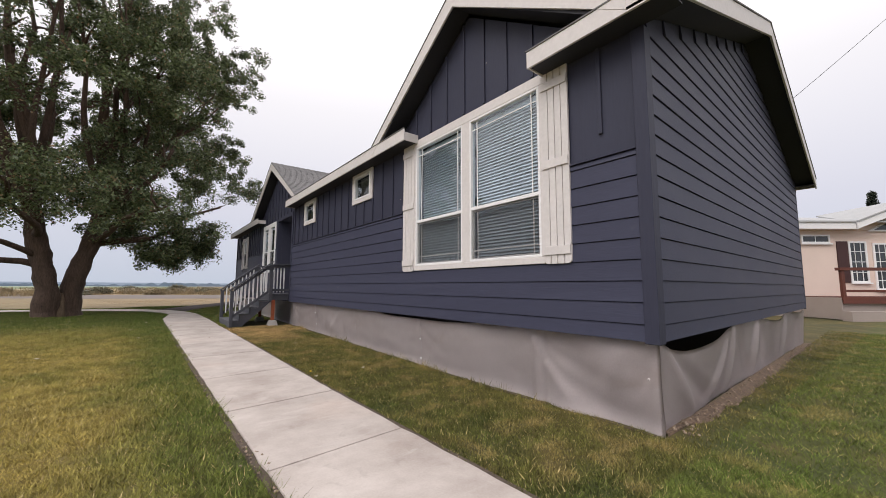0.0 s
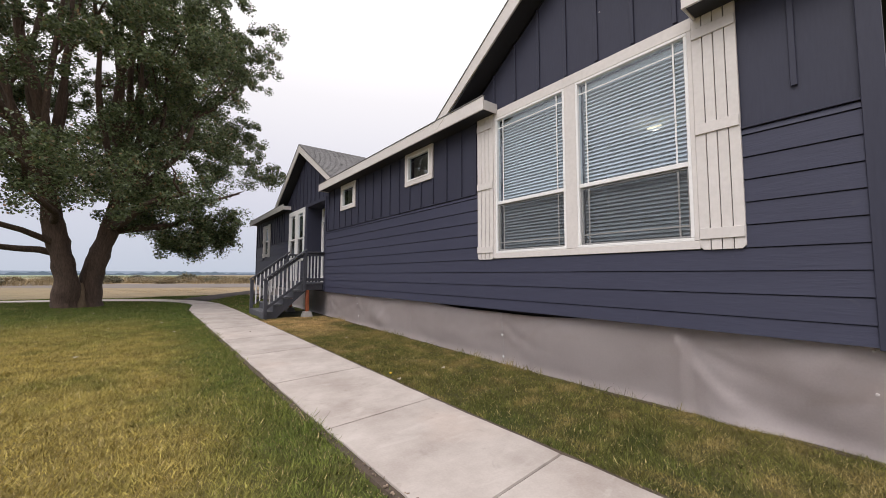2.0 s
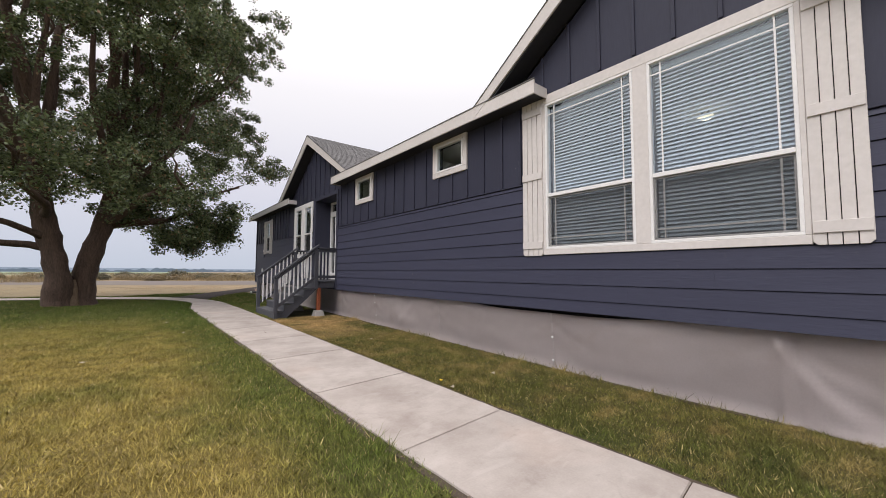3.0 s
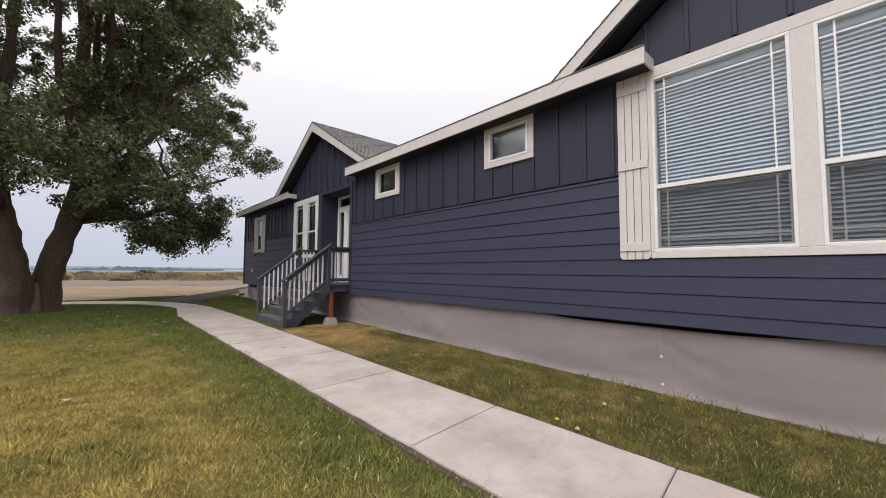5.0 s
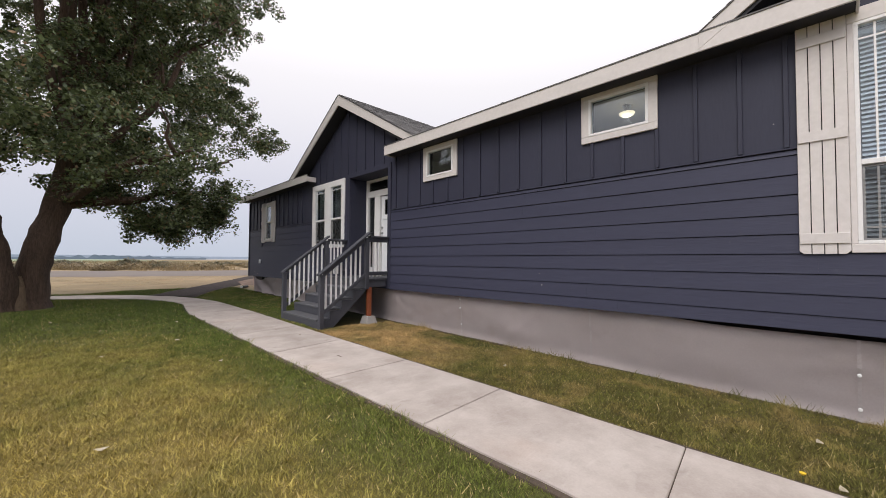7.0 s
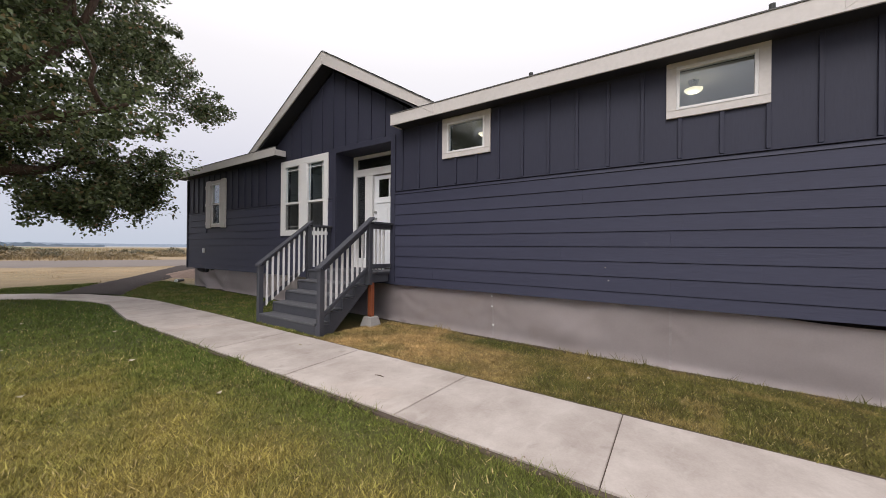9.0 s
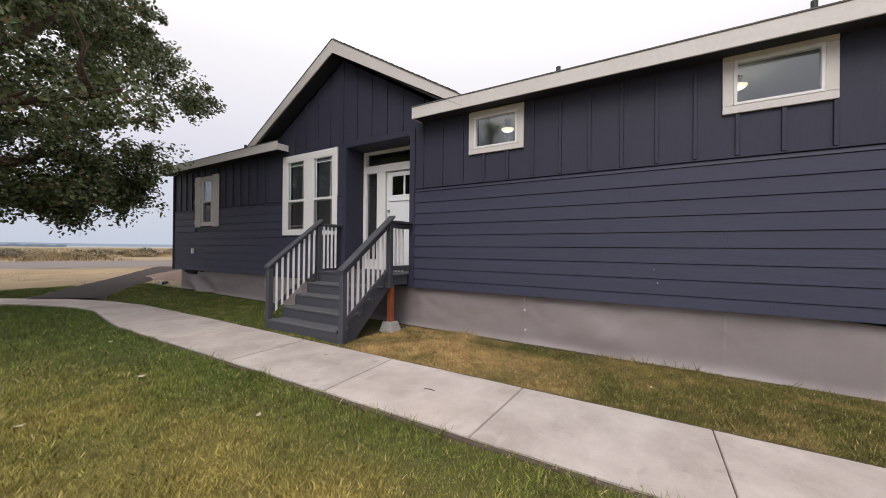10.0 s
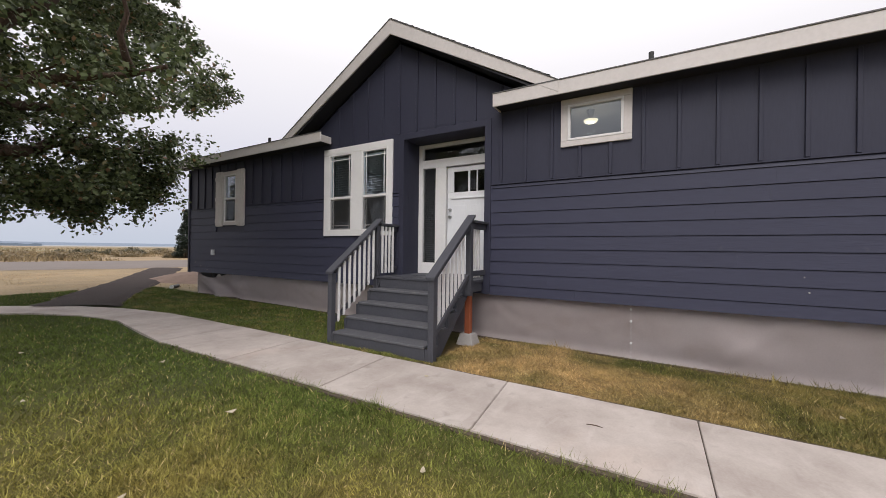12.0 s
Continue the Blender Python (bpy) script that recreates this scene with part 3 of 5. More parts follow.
for y in BATTENS:
    z, top = ZK + 0.03, roof_under(y) - 0.01
    if y < 2.1:
        z = 2.86
    for t in sorted((t for t in TRIMS if t[0] - 0.03 < y < t[1] + 0.03), key=lambda t: t[2]):
        if t[2] - z > 0.08:
            batten(y, z, t[2])
        z = max(z, t[3])
    if top - z > 0.06:
        batten(y, z, top)

# gable faces above the plate
for c, top, s in GABLES:
    half = (top - 0.30 - ZS) / s
    bm = prism(bmesh.new(), [(FX + 0.014, c - half, ZS - 0.002), (FX + 0.014, c + half, ZS - 0.002), (FX + 0.014, c, top - 0.30)], (0.13, 0, 0))
    part("gable_wall", bm, NAVYP, house)

# corner boards
part("corner_board", soft(boxes((FX - 0.028, FX + 0.10, Y0 - 0.028, Y0 + 0.10, ZB - 0.02, ZS))), NAVYP, house)
part("corner_board", soft(boxes((FX - 0.028, FX + 0.05, Y1 - 0.06, Y1 + 0.02, ZB - 0.02, ZS))), NAVYP, house)

# near end wall, all lapped boards up into the gable
def end_point(x, out, z):
    return (x + out * SKEWE, end_y(x) - out, z)


def under(x):
    """Underside of the main roof at x."""
    return RZ - 0.19 - SLOPE * abs(x - RX)


bm = bmesh.new()
prism(bm, [end_point(FX + 0.1, -0.016, ZB), end_point(BX, -0.016, ZB), end_point(BX, -0.016, under(BX)), end_point(RX, -0.016, RZ - 0.19), end_point(FX + 0.1, -0.016, under(FX + 0.1))], (0, 0.12, 0))
endw = part("wall_end", bm, NAVY, house)
z = ZB - 0.012
while z < RZ - 0.3:
    top = z + LAP if z > ZB else 0.953
    reach = min((RZ - 0.19 - top) / SLOPE, 99)
    a, b = max(FX + 0.10, RX - reach), min(BX - 0.01, RX + reach)
    if b - a > 0.1:
        bm = prism(bmesh.new(), [end_point(a, -0.016, z + 0.009), end_point(a, 0.013, z + 0.009), end_point(a, 0.001, top - 0.0005), end_point(a, -0.016, top - 0.0005)], Vector(end_point(b, 0, 0)) - Vector(end_point(a, 0, 0)))
        part("siding_board", bm, NAVY, endw)
    z = top
part("corner_board", soft(boxes((BX - 0.06, BX + 0.02, end_y(BX) - 0.012, end_y(BX) + 0.1, ZB - 0.02, under(BX)))), NAVYP, house)

# back and far walls, floor, ceiling and rooms inside
part("wall_back", boxes((BX - 0.12, BX, end_y(BX) + 0.1, Y1, ZB, under(BX))), NAVYP, house)
bm = bmesh.new()
prism(bm, [(FX + 0.15, Y1 - 0.14, ZB), (BX - 0.12, Y1 - 0.14, ZB), (BX - 0.12, Y1 - 0.14, under(BX)), (RX, Y1 - 0.14, RZ - 0.2), (FX + 0.15, Y1 - 0.14, under(FX + 0.15))], (0, 0.14, 0))
part("wall_far_end", bm, NAVYP, house)
part("house_floor", boxes((FX + 0.15, BX - 0.12, 2.05, Y1 - 0.14, 0.86, 1.04)), ROOMF, house)
part("room_ceiling", boxes((FX + 0.15, BX - 0.12, 2.05, Y1 - 0.14, 3.94, 4.0)), ROOMW, house)
# the partition at 12.38 is added unseen, to keep lamp light from the hall
for y in (1.93, 6.35, 9.0, 12.38, 14.40, 18.2):
    x0 = FX + 0.15
    if y == 14.40:
        x0 = 4.2
    part("partition", boxes((x0, 9.2, y, y + 0.10, 1.04, 3.94)), ROOMW, house)
part("partition", boxes((8.6, 8.7, 2.03, Y1 - 0.14, 1.04, 3.94)), ROOMW, house)
# added solid dark block, stands for the unlit space behind the skirting
part("crawlspace_block", boxes((FX + 0.75, BX - 0.25, 2.75, Y1 - 0.3, -0.1, 0.84), (FX + 0.16, BX - 0.14, 2.0, Y1 - 0.2, 0.78, 0.845)), DARK, house)

# ---- roofs ----
def slab_roof(name, poly, thick, material, label=""):
    return part(name, prism(bmesh.new(), poly, (0, 0, -thick)), material, house, label)


NE = lambda x: end_y(x) - 0.34
RF = EX + 0.03
outline = [(RF, NE(EX), ET)]
for c, top, s in GABLES:
    h_ = (top - ET) / s
    outline += [(RF, c - h_, ET), (EX + (top - ET) / SLOPE, c, top), (RF, c + h_, ET)]
outline += [(RF, 22.45, ET), (RX, 22.45, RZ), (RX, NE(RX), RZ)]
roof = slab_roof("roof", outline, 0.10, SHING)
slab_roof("roof", [(BX + 0.31, NE(BX), ET), (RX, NE(RX), RZ), (RX, 22.45, RZ), (BX + 0.31, 22.45, ET)], 0.10, SHING)
for c, top, s in GABLES:
    half = (top - ET) / s
    back = EX + (top - ET) / SLOPE
    for sg in (-1, 1):
        groof = slab_roof("gable_roof", [(EX + 0.026, c, top + 0.02), (EX + 0.026, c + sg * half, ET + 0.02), (back, c, top + 0.02)], 0.12, SHING)
        # shingle courses stepping up the slope
        bm, n_ = bmesh.new(), 0
        e1 = Vector((0, -sg, s)).normalized()
        course, L = 0.14, half * math.hypot(1, s)
        up = Vector((0, sg * s, 1)).normalized()
        k = 0
        while k * course < L - 0.02:
            d = k * course
            p = Vector((EX - 0.004, c + sg * half, ET + 0.020)) + e1 * d
            length = (back - EX) * (d / L)
            x, rr = 0.0, random.Random(k + int(c * 10))
            while x < length:
                w = min(0.16 + rr.random() * 0.2, length - x)
                lift = up * (0.007 + 0.006 * rr.random())
                a = p + Vector((x, 0, 0)) - e1 * (0.012 * rr.random())
                b = a + Vector((w - 0.006, 0, 0))
                t = e1 * min(course + 0.02, L - d)
                if w > 0.03:
                    v = [bm.verts.new(q) for q in (a, b, b + lift, a + lift, b + t + up * 0.001, a + t + up * 0.001)]
                    bm.faces.new((v[3], v[2], v[4], v[5])), bm.faces.new((v[0], v[1], v[2], v[3]))
                x += w
            k += 1
        if len(bm.verts):
            tagged(part("shingles", bm, SHING, groof), kind="stuff")
        # rake board and soffit
        w = 0.255
        a, b = Vector((EX - 0.004, c, top)), Vector((EX - 0.004, c + sg * (half + 0.02), top - s * (half + 0.02)))
        drop = Vector((0, 0, -w * math.hypot(1, s) * 0.92))
        rake = part("rake_board", soft(prism(bmesh.new(), [a, b, b + drop * 0.62, a + drop], (0.028, 0, 0)), 0.003), CREAM, house)
        part("drip_strip", prism(bmesh.new(), [a + Vector((-0.012, 0, 0.012)), b + Vector((-0.012, 0, 0.012)), b + Vector((-0.012, 0, 0.0)), a + Vector((-0.012, 0, 0.0))], (0.038, 0, 0)), SHING, rake)
        lo = Vector((0.03, 0, -0.20))
        inner = c + sg * min(half, (top - 0.26 - ZS) / s)
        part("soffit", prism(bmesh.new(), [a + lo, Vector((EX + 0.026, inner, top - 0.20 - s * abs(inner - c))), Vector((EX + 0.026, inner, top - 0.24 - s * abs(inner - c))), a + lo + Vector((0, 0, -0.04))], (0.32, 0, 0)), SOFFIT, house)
# eaves: fascia, boxed ends and soffit
for i, (a, b) in enumerate(TIPS):
    f = part("fascia", soft(boxes((EX, EX + 0.025, a, b, ZS, ET - 0.012)), 0.003), CREAM, house)
    part("drip_strip", boxes((EX - 0.010, EX + 0.029, a - 0.005, b + 0.005, ET - 0.011, ET + 0.004)), SHING, f)
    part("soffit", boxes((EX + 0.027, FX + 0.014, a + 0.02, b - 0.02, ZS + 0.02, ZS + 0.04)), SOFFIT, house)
    for y, s in ((a, 1), (b, -1)):
        if 1.2 < y < 22:
            part("eave_end_cap", soft(boxes((EX + 0.027, FX - 0.010, min(y, y + s * 0.022), max(y, y + s * 0.022), ZS + 0.004, ET - 0.06)), 0.003), CREAM, house)
# rakes of the near end
for xa, za, xb, zb in ((EX, ET, RX, RZ), (RX, RZ, BX + 0.31, ET)):
    p, q = Vector((xa, NE(xa), za - 0.004)), Vector((xb, NE(xb), zb - 0.004))
    d = Vector((0, 0, -0.24))
    rk = part("rake_board", soft(prism(bmesh.new(), [p, q, q + d, p + d], (0, -0.03, 0)), 0.003), CREAM, house)
    part("drip_strip", prism(bmesh.new(), [p + Vector((0, -0.02, 0.02)), q + Vector((0, -0.02, 0.02)), q + Vector((0, -0.02, 0)), p + Vector((0, -0.02, 0))], (0, -0.022, 0)), SHING, rk)
    lo = Vector((0, 0.002, -0.16))
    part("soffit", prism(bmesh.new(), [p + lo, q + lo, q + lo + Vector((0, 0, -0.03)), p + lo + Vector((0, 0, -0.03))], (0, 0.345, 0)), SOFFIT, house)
part("fascia", boxes((BX + 0.30, BX + 0.325, NE(BX), 22.45, ZS, ET - 0.01)), CREAM, house)
part("soffit", boxes((BX + 0.01, BX + 0.30, NE(BX), 22.45, ZS + 0.02, ZS + 0.04)), SOFFIT, house)
part("rake_board", prism(bmesh.new(), [(EX, 22.45, ET), (RX, 22.45, RZ), (BX + 0.31, 22.45, ET), (BX + 0.31, 22.45, ET - 0.24), (RX, 22.45, RZ - 0.24), (EX, 22.45, ET - 0.24)], (0, 0.03, 0)), CREAM, house)
for x, y, h in ((4.75, 10.23, 0.22), (5.24, 6.82, 0.30), (4.6, 19.9, 0.22)):
    zr = ET + SLOPE * (x - EX)
    vent = part("vent_pipe", tube(bmesh.new(), [(x, y, zr - 0.1), (x, y, zr + h)], [0.04, 0.04], 12), BLACKM, house)
    part("flashing", tube(bmesh.new(), [(x, y, zr - 0.08), (x, y, zr + 0.08)], [0.11, 0.05], 12), BLACKM, vent)


# ---- windows ----
def frame_ring(x0, x1, o, w):
    y0, y1, z0, z1 = o
    return boxes((x0, x1, y0, y1, z0, z0 + w), (x0, x1, y0, y1, z1 - w, z1), (x0, x1, y0, y0 + w, z0 + w, z1 - w), (x0, x1, y1 - w, y1, z0 + w, z1 - w))


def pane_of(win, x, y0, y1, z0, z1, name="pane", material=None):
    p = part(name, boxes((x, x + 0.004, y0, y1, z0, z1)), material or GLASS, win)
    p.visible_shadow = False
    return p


def blind(win, o, x, pitch, tilt, z_from=0.0):
    """Closed-up venetian blind: head rail, slats, cords."""
    y0, y1, z0, z1 = o
    part("head_rail", boxes((x - 0.02, x + 0.03, y0 + 0.03, y1 - 0.03, z1 - 0.09, z1 - 0.045)), BLIND, win)
    bm = bmesh.new()
    w = (y1 - y0) / 2 - 0.045
    prism(bm, [(-0.025, -w, 0.0), (0.0, -w, 0.004), (0.025, -w, 0.0), (0.025, -w, 0.0018), (0.0, -w, 0.0058), (-0.025, -w, 0.0018)], (0, 2 * w, 0))
    me = finish("slat", bm, BLIND)
    z = z1 - 0.12
    while z > z0 + 0.06 + z_from:
        piece("slat", me, win, (x, (y0 + y1) / 2, z), (0, tilt, 0))
        z -= pitch
    for f in (0.27, 0.73):
        y = y0 + (y1 - y0) * f
        part("ladder_cord", boxes((x - 0.03, x - 0.028, y - 0.0015, y + 0.0015, z0 + 0.05 + z_from, z1 - 0.09)), BLIND, win)


def hung_window(o, parent, prairie=True, pitch=0.044, tilt=-0.75, slats=True, split=0.365, raised=0.0):
    """A single-hung window: vinyl frame, meeting rail, two panes, screen and flat grilles."""
    y0, y1, z0, z1 = o
    win = part("window", soft(frame_ring(FX - 0.022, FX + 0.06, o, 0.032), 0.004), WHITE, parent)
    zm = z0 + (z1 - z0) * split
    part("meeting_rail", soft(boxes((FX - 0.014, FX + 0.05, y0 + 0.03, y1 - 0.03, zm - 0.024, zm + 0.024)), 0.004), WHITE, win)
    part("sash", soft(frame_ring(FX + 0.008, FX + 0.045, (y0 + 0.032, y1 - 0.032, z0 + 0.032, zm - 0.024), 0.022), 0.003), WHITE, win)
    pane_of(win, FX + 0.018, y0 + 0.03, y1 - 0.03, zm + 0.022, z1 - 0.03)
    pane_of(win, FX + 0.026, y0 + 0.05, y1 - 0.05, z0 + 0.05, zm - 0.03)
    pane_of(win, FX + 0.003, y0 + 0.034, y1 - 0.034, z0 + 0.034, zm - 0.025, "insect_screen", SCREEN)
    if prairie:
        d = 0.135 if y1 - y0 > 1 else 0.10
        for y in (y0 + d, y1 - d):
            part("grille", boxes((FX + 0.007, FX + 0.013, y - 0.008, y + 0.008, zm + 0.02, z1 - 0.03)), WHITE, win)
            part("grille", boxes((FX + 0.014, FX + 0.020, y - 0.008, y + 0.008, z0 + 0.05, zm - 0.03)), WHITE, win)
        part("grille", boxes((FX + 0.0075, FX + 0.0125, y0 + 0.03, y1 - 0.03, z1 - d - 0.03, z1 - d - 0.014)), WHITE, win)
        part("grille", boxes((FX + 0.0145, FX + 0.0195, y0 + 0.05, y1 - 0.05, z0 + d + 0.01, z0 + d + 0.026)), WHITE, win)
    if slats:
        blind(win, o, FX + 0.11, pitch, tilt, raised)
    return win


def shutter(y0, y1, z0, z1, parent, boards=4):
    """A board-and-rail shutter of upright planks with three flat rails."""
    gap = 0.007
    x0, x1 = FX - 0.032, FX - 0.002
    w = (y1 - y0) / boards
    sh = part("shutter", boxes((FX - 0.010, FX - 0.003, y0 + 0.012, y1 - 0.012, z0 + 0.012, z1 - 0.012)), DARK, parent)
    for k in range(boards):
        a, b = y0 + k * w + (gap / 2 if k else 0), y0 + (k + 1) * w - (gap / 2 if k < boards - 1 else 0)
        c = 0.03
        poly = [(x0, a, z0), (x0, b, z0), (x0, b, z1), (x0, a, z1)]
        if k == 0:
            poly = [(x0, a + c, z0), (x0, b, z0), (x0, b, z1), (x0, a + c, z1), (x0, a, z1 - c), (x0, a, z0 + c)]
        if k == boards - 1:
            poly = [(x0, a, z0), (x0, b - c, z0), (x0, b, z0 + c), (x0, b, z1 - c), (x0, b - c, z1), (x0, a, z1)]
        part("board", soft(prism(bmesh.new(), poly, (x1 - x0, 0, 0)), 0.003), CREAM, sh)
    for zc in (z0 + 0.15, z0 + (z1 - z0) * 0.5, z1 - 0.20):
        part("rail", soft(boxes((x0 - 0.017, x0 - 0.001, y0 + 0.004, y1 - 0.004, zc - 0.05, zc + 0.05)), 0.003), CREAM, sh)
    return sh


# big pair with shutters
def surround(o_list, outer, name="window_trim", paint=None):
    """Flat casing boards round one or two openings."""
    y0, y1, z0, z1 = outer
    lo, hi = min(o[2] for o in o_list), max(o[3] for o in o_list)
    x0, x1 = FX - 0.024, FX + 0.010
    bs = [(x0, x1, y0, y1, hi, z1), (x0, x1, y0, y1, z0, lo)]
    es = sorted(o_list)
    edges = [y0] + [v for o in es for v in o[:2]] + [y1]
    for a, b in zip(edges[::2], edges[1::2]):
        if b - a > 0.005:
            bs.append((x0 + 0.001, x1, a, b, lo + 0.001, hi - 0.001))
    return part(name, soft(boxes(*bs), 0.004), paint or CREAM, house)


big = surround([BIGA, BIGB], (2.668, 5.372, 1.56, 3.83))
hung_window(BIGA, big), hung_window(BIGB, big)
shutter(5.374, 5.722, 1.55, 3.83, house), shutter(2.318, 2.666, 1.55, 3.83, house)
for o, tr in ((SW2, TRIMS[1]), (SW1, TRIMS[2])):
    t_ = surround([o], tr)
    win = part("window", soft(frame_ring(FX - 0.030, FX + 0.05, o, 0.034), 0.004), WHITE, t_)
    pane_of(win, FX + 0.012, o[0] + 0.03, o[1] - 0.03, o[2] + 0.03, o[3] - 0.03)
tall = surround([TWA, TWB], TRIMS[3], paint=WHITE)
hung_window(TWA, tall, pitch=0.05, split=0.43, tilt=-0.12, raised=0.70), hung_window(TWB, tall, pitch=0.05, split=0.43, tilt=-0.2, raised=0.70)
left_ = surround([LW], (19.71, 20.35, 2.12, 3.56))
hung_window(LW, left_, prairie=False, slats=False, split=0.5)
shutter(20.352, 20.70, 2.09, 3.58, house, 3), shutter(19.36, 19.708, 2.09, 3.58, house, 3)

# ---- entry ----
DX = 4.10
ya, yb, za, zb = ENTRY
part("entry_side", boxes((FX + 0.151, DX + 0.12, ya - 0.10, ya, 1.0, zb + 0.12)), NAVYP, house)
part("entry_side", boxes((FX + 0.151, DX + 0.12, yb, yb + 0.10, 1.0, zb + 0.12)), NAVYP, house)
part("entry_top", boxes((FX + 0.151, DX + 0.12, ya, yb, zb, zb + 0.12)), NAVYP, house)
part("entry_casing", soft(boxes((FX - 0.016, FX + 0.015, ya - 0.115, ya, ZB, zb + 0.115), (FX - 0.016, FX + 0.015, yb, yb + 0.115, ZB, zb + 0.115), (FX - 0.0155, FX + 0.015, ya, yb, zb, zb + 0.1145)), 0.004), NAVYP, house)
part("threshold", soft(boxes((FX + 0.0, DX + 0.1, ya, yb, 0.99, 1.062))), DECKP, house)
fr = part("door_frame", soft(boxes((DX - 0.05, DX + 0.05, 14.17, yb - 0.002, 1.065, zb), (DX - 0.05, DX + 0.05, ya + 0.002, 12.70, 1.065, zb), (DX - 0.049, DX + 0.05, 12.70, 14.17, 3.53, zb - 0.001),
                                   (DX - 0.051, DX + 0.05, 12.70, 14.17, 3.13, 3.29), (DX - 0.048, DX + 0.05, 13.64, 13.875, 1.066, 3.129), (DX - 0.047, DX + 0.05, 13.876, 14.169, 1.067, 1.28)), 0.004), WHITE, house)
pane_of(fr, DX, 12.70, 14.17, 3.29, 3.53, material=DIMMED)
pane_of(fr, DX, 13.87, 14.17, 1.28, 3.13, material=DIMMED)
me_bm = bmesh.new()
prism(me_bm, [(-0.016, -0.13, 0), (0.016, -0.13, 0), (0.016, 0.13, 0), (-0.016, 0.13, 0)], (0, 0, 0.0018))
sl = finish("slat", me_bm, BLIND)
for k in range(44):
    piece("slat", sl, fr, (DX + 0.05, 14.02, 1.31 + 0.041 * k), (0, -0.5, 0))
door = part("door", soft(boxes((DX + 0.0, DX + 0.04, 12.715, 13.625, 1.08, 2.63), (DX + 0.0, DX + 0.04, 12.715, 12.84, 2.631, 3.115), (DX + 0.0, DX + 0.04, 13.49, 13.625, 2.631, 3.115), (DX + 0.001, DX + 0.04, 12.84, 13.49, 3.02, 3.114),
                               (DX + 0.002, DX + 0.04, 13.15, 13.19, 2.631, 3.019), (DX + 0.002, DX + 0.04, 12.995, 13.015, 2.631, 3.019)), 0.004), DOORW, house, "white panelled entry door with small panes")
pane_of(door, DX + 0.018, 12.84, 13.49, 2.63, 3.02, material=DIMMED)
part("shelf_mould", soft(boxes((DX - 0.022, DX + 0.0, 12.80, 13.54, 2.50, 2.53))), DOORW, door)
for y0, y1 in ((12.83, 13.13), (13.21, 13.51)):
    part("raised_panel", soft(boxes((DX - 0.008, DX + 0.0, y0, y1, 1.28, 2.38)), 0.006), DOORW, door)
for z in (2.16, 2.30):
    part("door_knob" if z < 2.2 else "deadbolt", tube(bmesh.new(), [(DX - 0.0, 13.56, z), (DX - 0.03, 13.56, z), (DX - 0.055, 13.56, z), (DX - 0.07, 13.56, z)], [0.03, 0.015, 0.03, 0.02] if z < 2.2 else [0.03, 0.03, 0.02, 0.01], 14), STEEL, door, "satin steel")
# hall end wall in the dark floor material keeps the hall dim
part("hall_wall", boxes((DX + 4.2, DX + 4.3, 12.5, 14.4, 1.04, 3.94)), ROOMF, house)


# ---- lamps inside ----
def dome_lamp(x, y, z):
    lamp = thing("ceiling_lamp", (x, y, z), "lit round glass ceiling lamp", "lamp")
    bm = bmesh.new()
    bmesh.ops.create_uvsphere(bm, u_segments=20, v_segments=10, radius=0.115)
    for v in bm.verts:
        v.co.z = v.co.z * 0.55 if v.co.z < 0 else v.co.z * 0.05
        v.co += Vector((x, y, z))
    part("shade", bm, LAMP, lamp, "glowing frosted glass bowl", True)
    part("stem", tube(bmesh.new(), [(x, y, z), (x, y, 3.94)], [0.03, 0.07], 12), STEEL, lamp)
    glow = new("bulb", bpy.data.lights.new("bulb", "POINT"))
    glow.data.energy, glow.data.color, glow.data.shadow_soft_size = 2.2, (1.0, 0.86, 0.68), 0.08
    hang(glow, lamp)
    glow.location = (x, y, z - 0.16)


dome_lamp(6.2, 4.15, 3.86)
dome_lamp(4.63, 7.72, 3.82)
dome_lamp(4.6, 11.12, 3.77)

# ---- outlet box, small fittings ----
ob_ = thing("outlet_box", (FX - 0.01, 20.82, 1.33), "white outdoor outlet cover on dark siding", "outlet")
part("cover", soft(boxes((FX - 0.05, FX - 0.004, 20.76, 20.88, 1.31, 1.46)), 0.006), PLASTIC, ob_)
part("flap", soft(boxes((FX - 0.058, FX - 0.051, 20.775, 20.865, 1.325, 1.445)), 0.003), PLASTIC, ob_, "white hinged flap")


# ---- skirting ----
def skirt_top(y):
    """Top edge of the front skirting: pinned at the seams, sagging in between."""
    z = 0.835
    z -= 0.085 * math.exp(-((y - 4.9) / 1.2) ** 2) + 0.06 * math.exp(-((y - 6.4) / 0.8) ** 2)
    z -= 0.17 * math.exp(-((y - 21.1) / 0.7) ** 2)
    return z


def drape(name, count, rows, place, label):
    bm = bmesh.new()
    g = [[bm.verts.new(place(i / count, k / rows)) for k in range(rows + 1)] for i in range(count + 1)]
    for i in range(count):
        for k in range(rows):
            bm.faces.new((g[i][k], g[i + 1][k], g[i + 1][k + 1], g[i][k + 1]))
    bmesh.ops.solidify(bm, geom=list(bm.faces), thickness=0.004)
    return solid(name, bm, SKIRT, label, "skirting", smooth=True)


SEAMS = (1.6, 2.93, 5.34, 7.90, 10.40, 12.4, 14.9, 17.4, 19.6, 21.6)


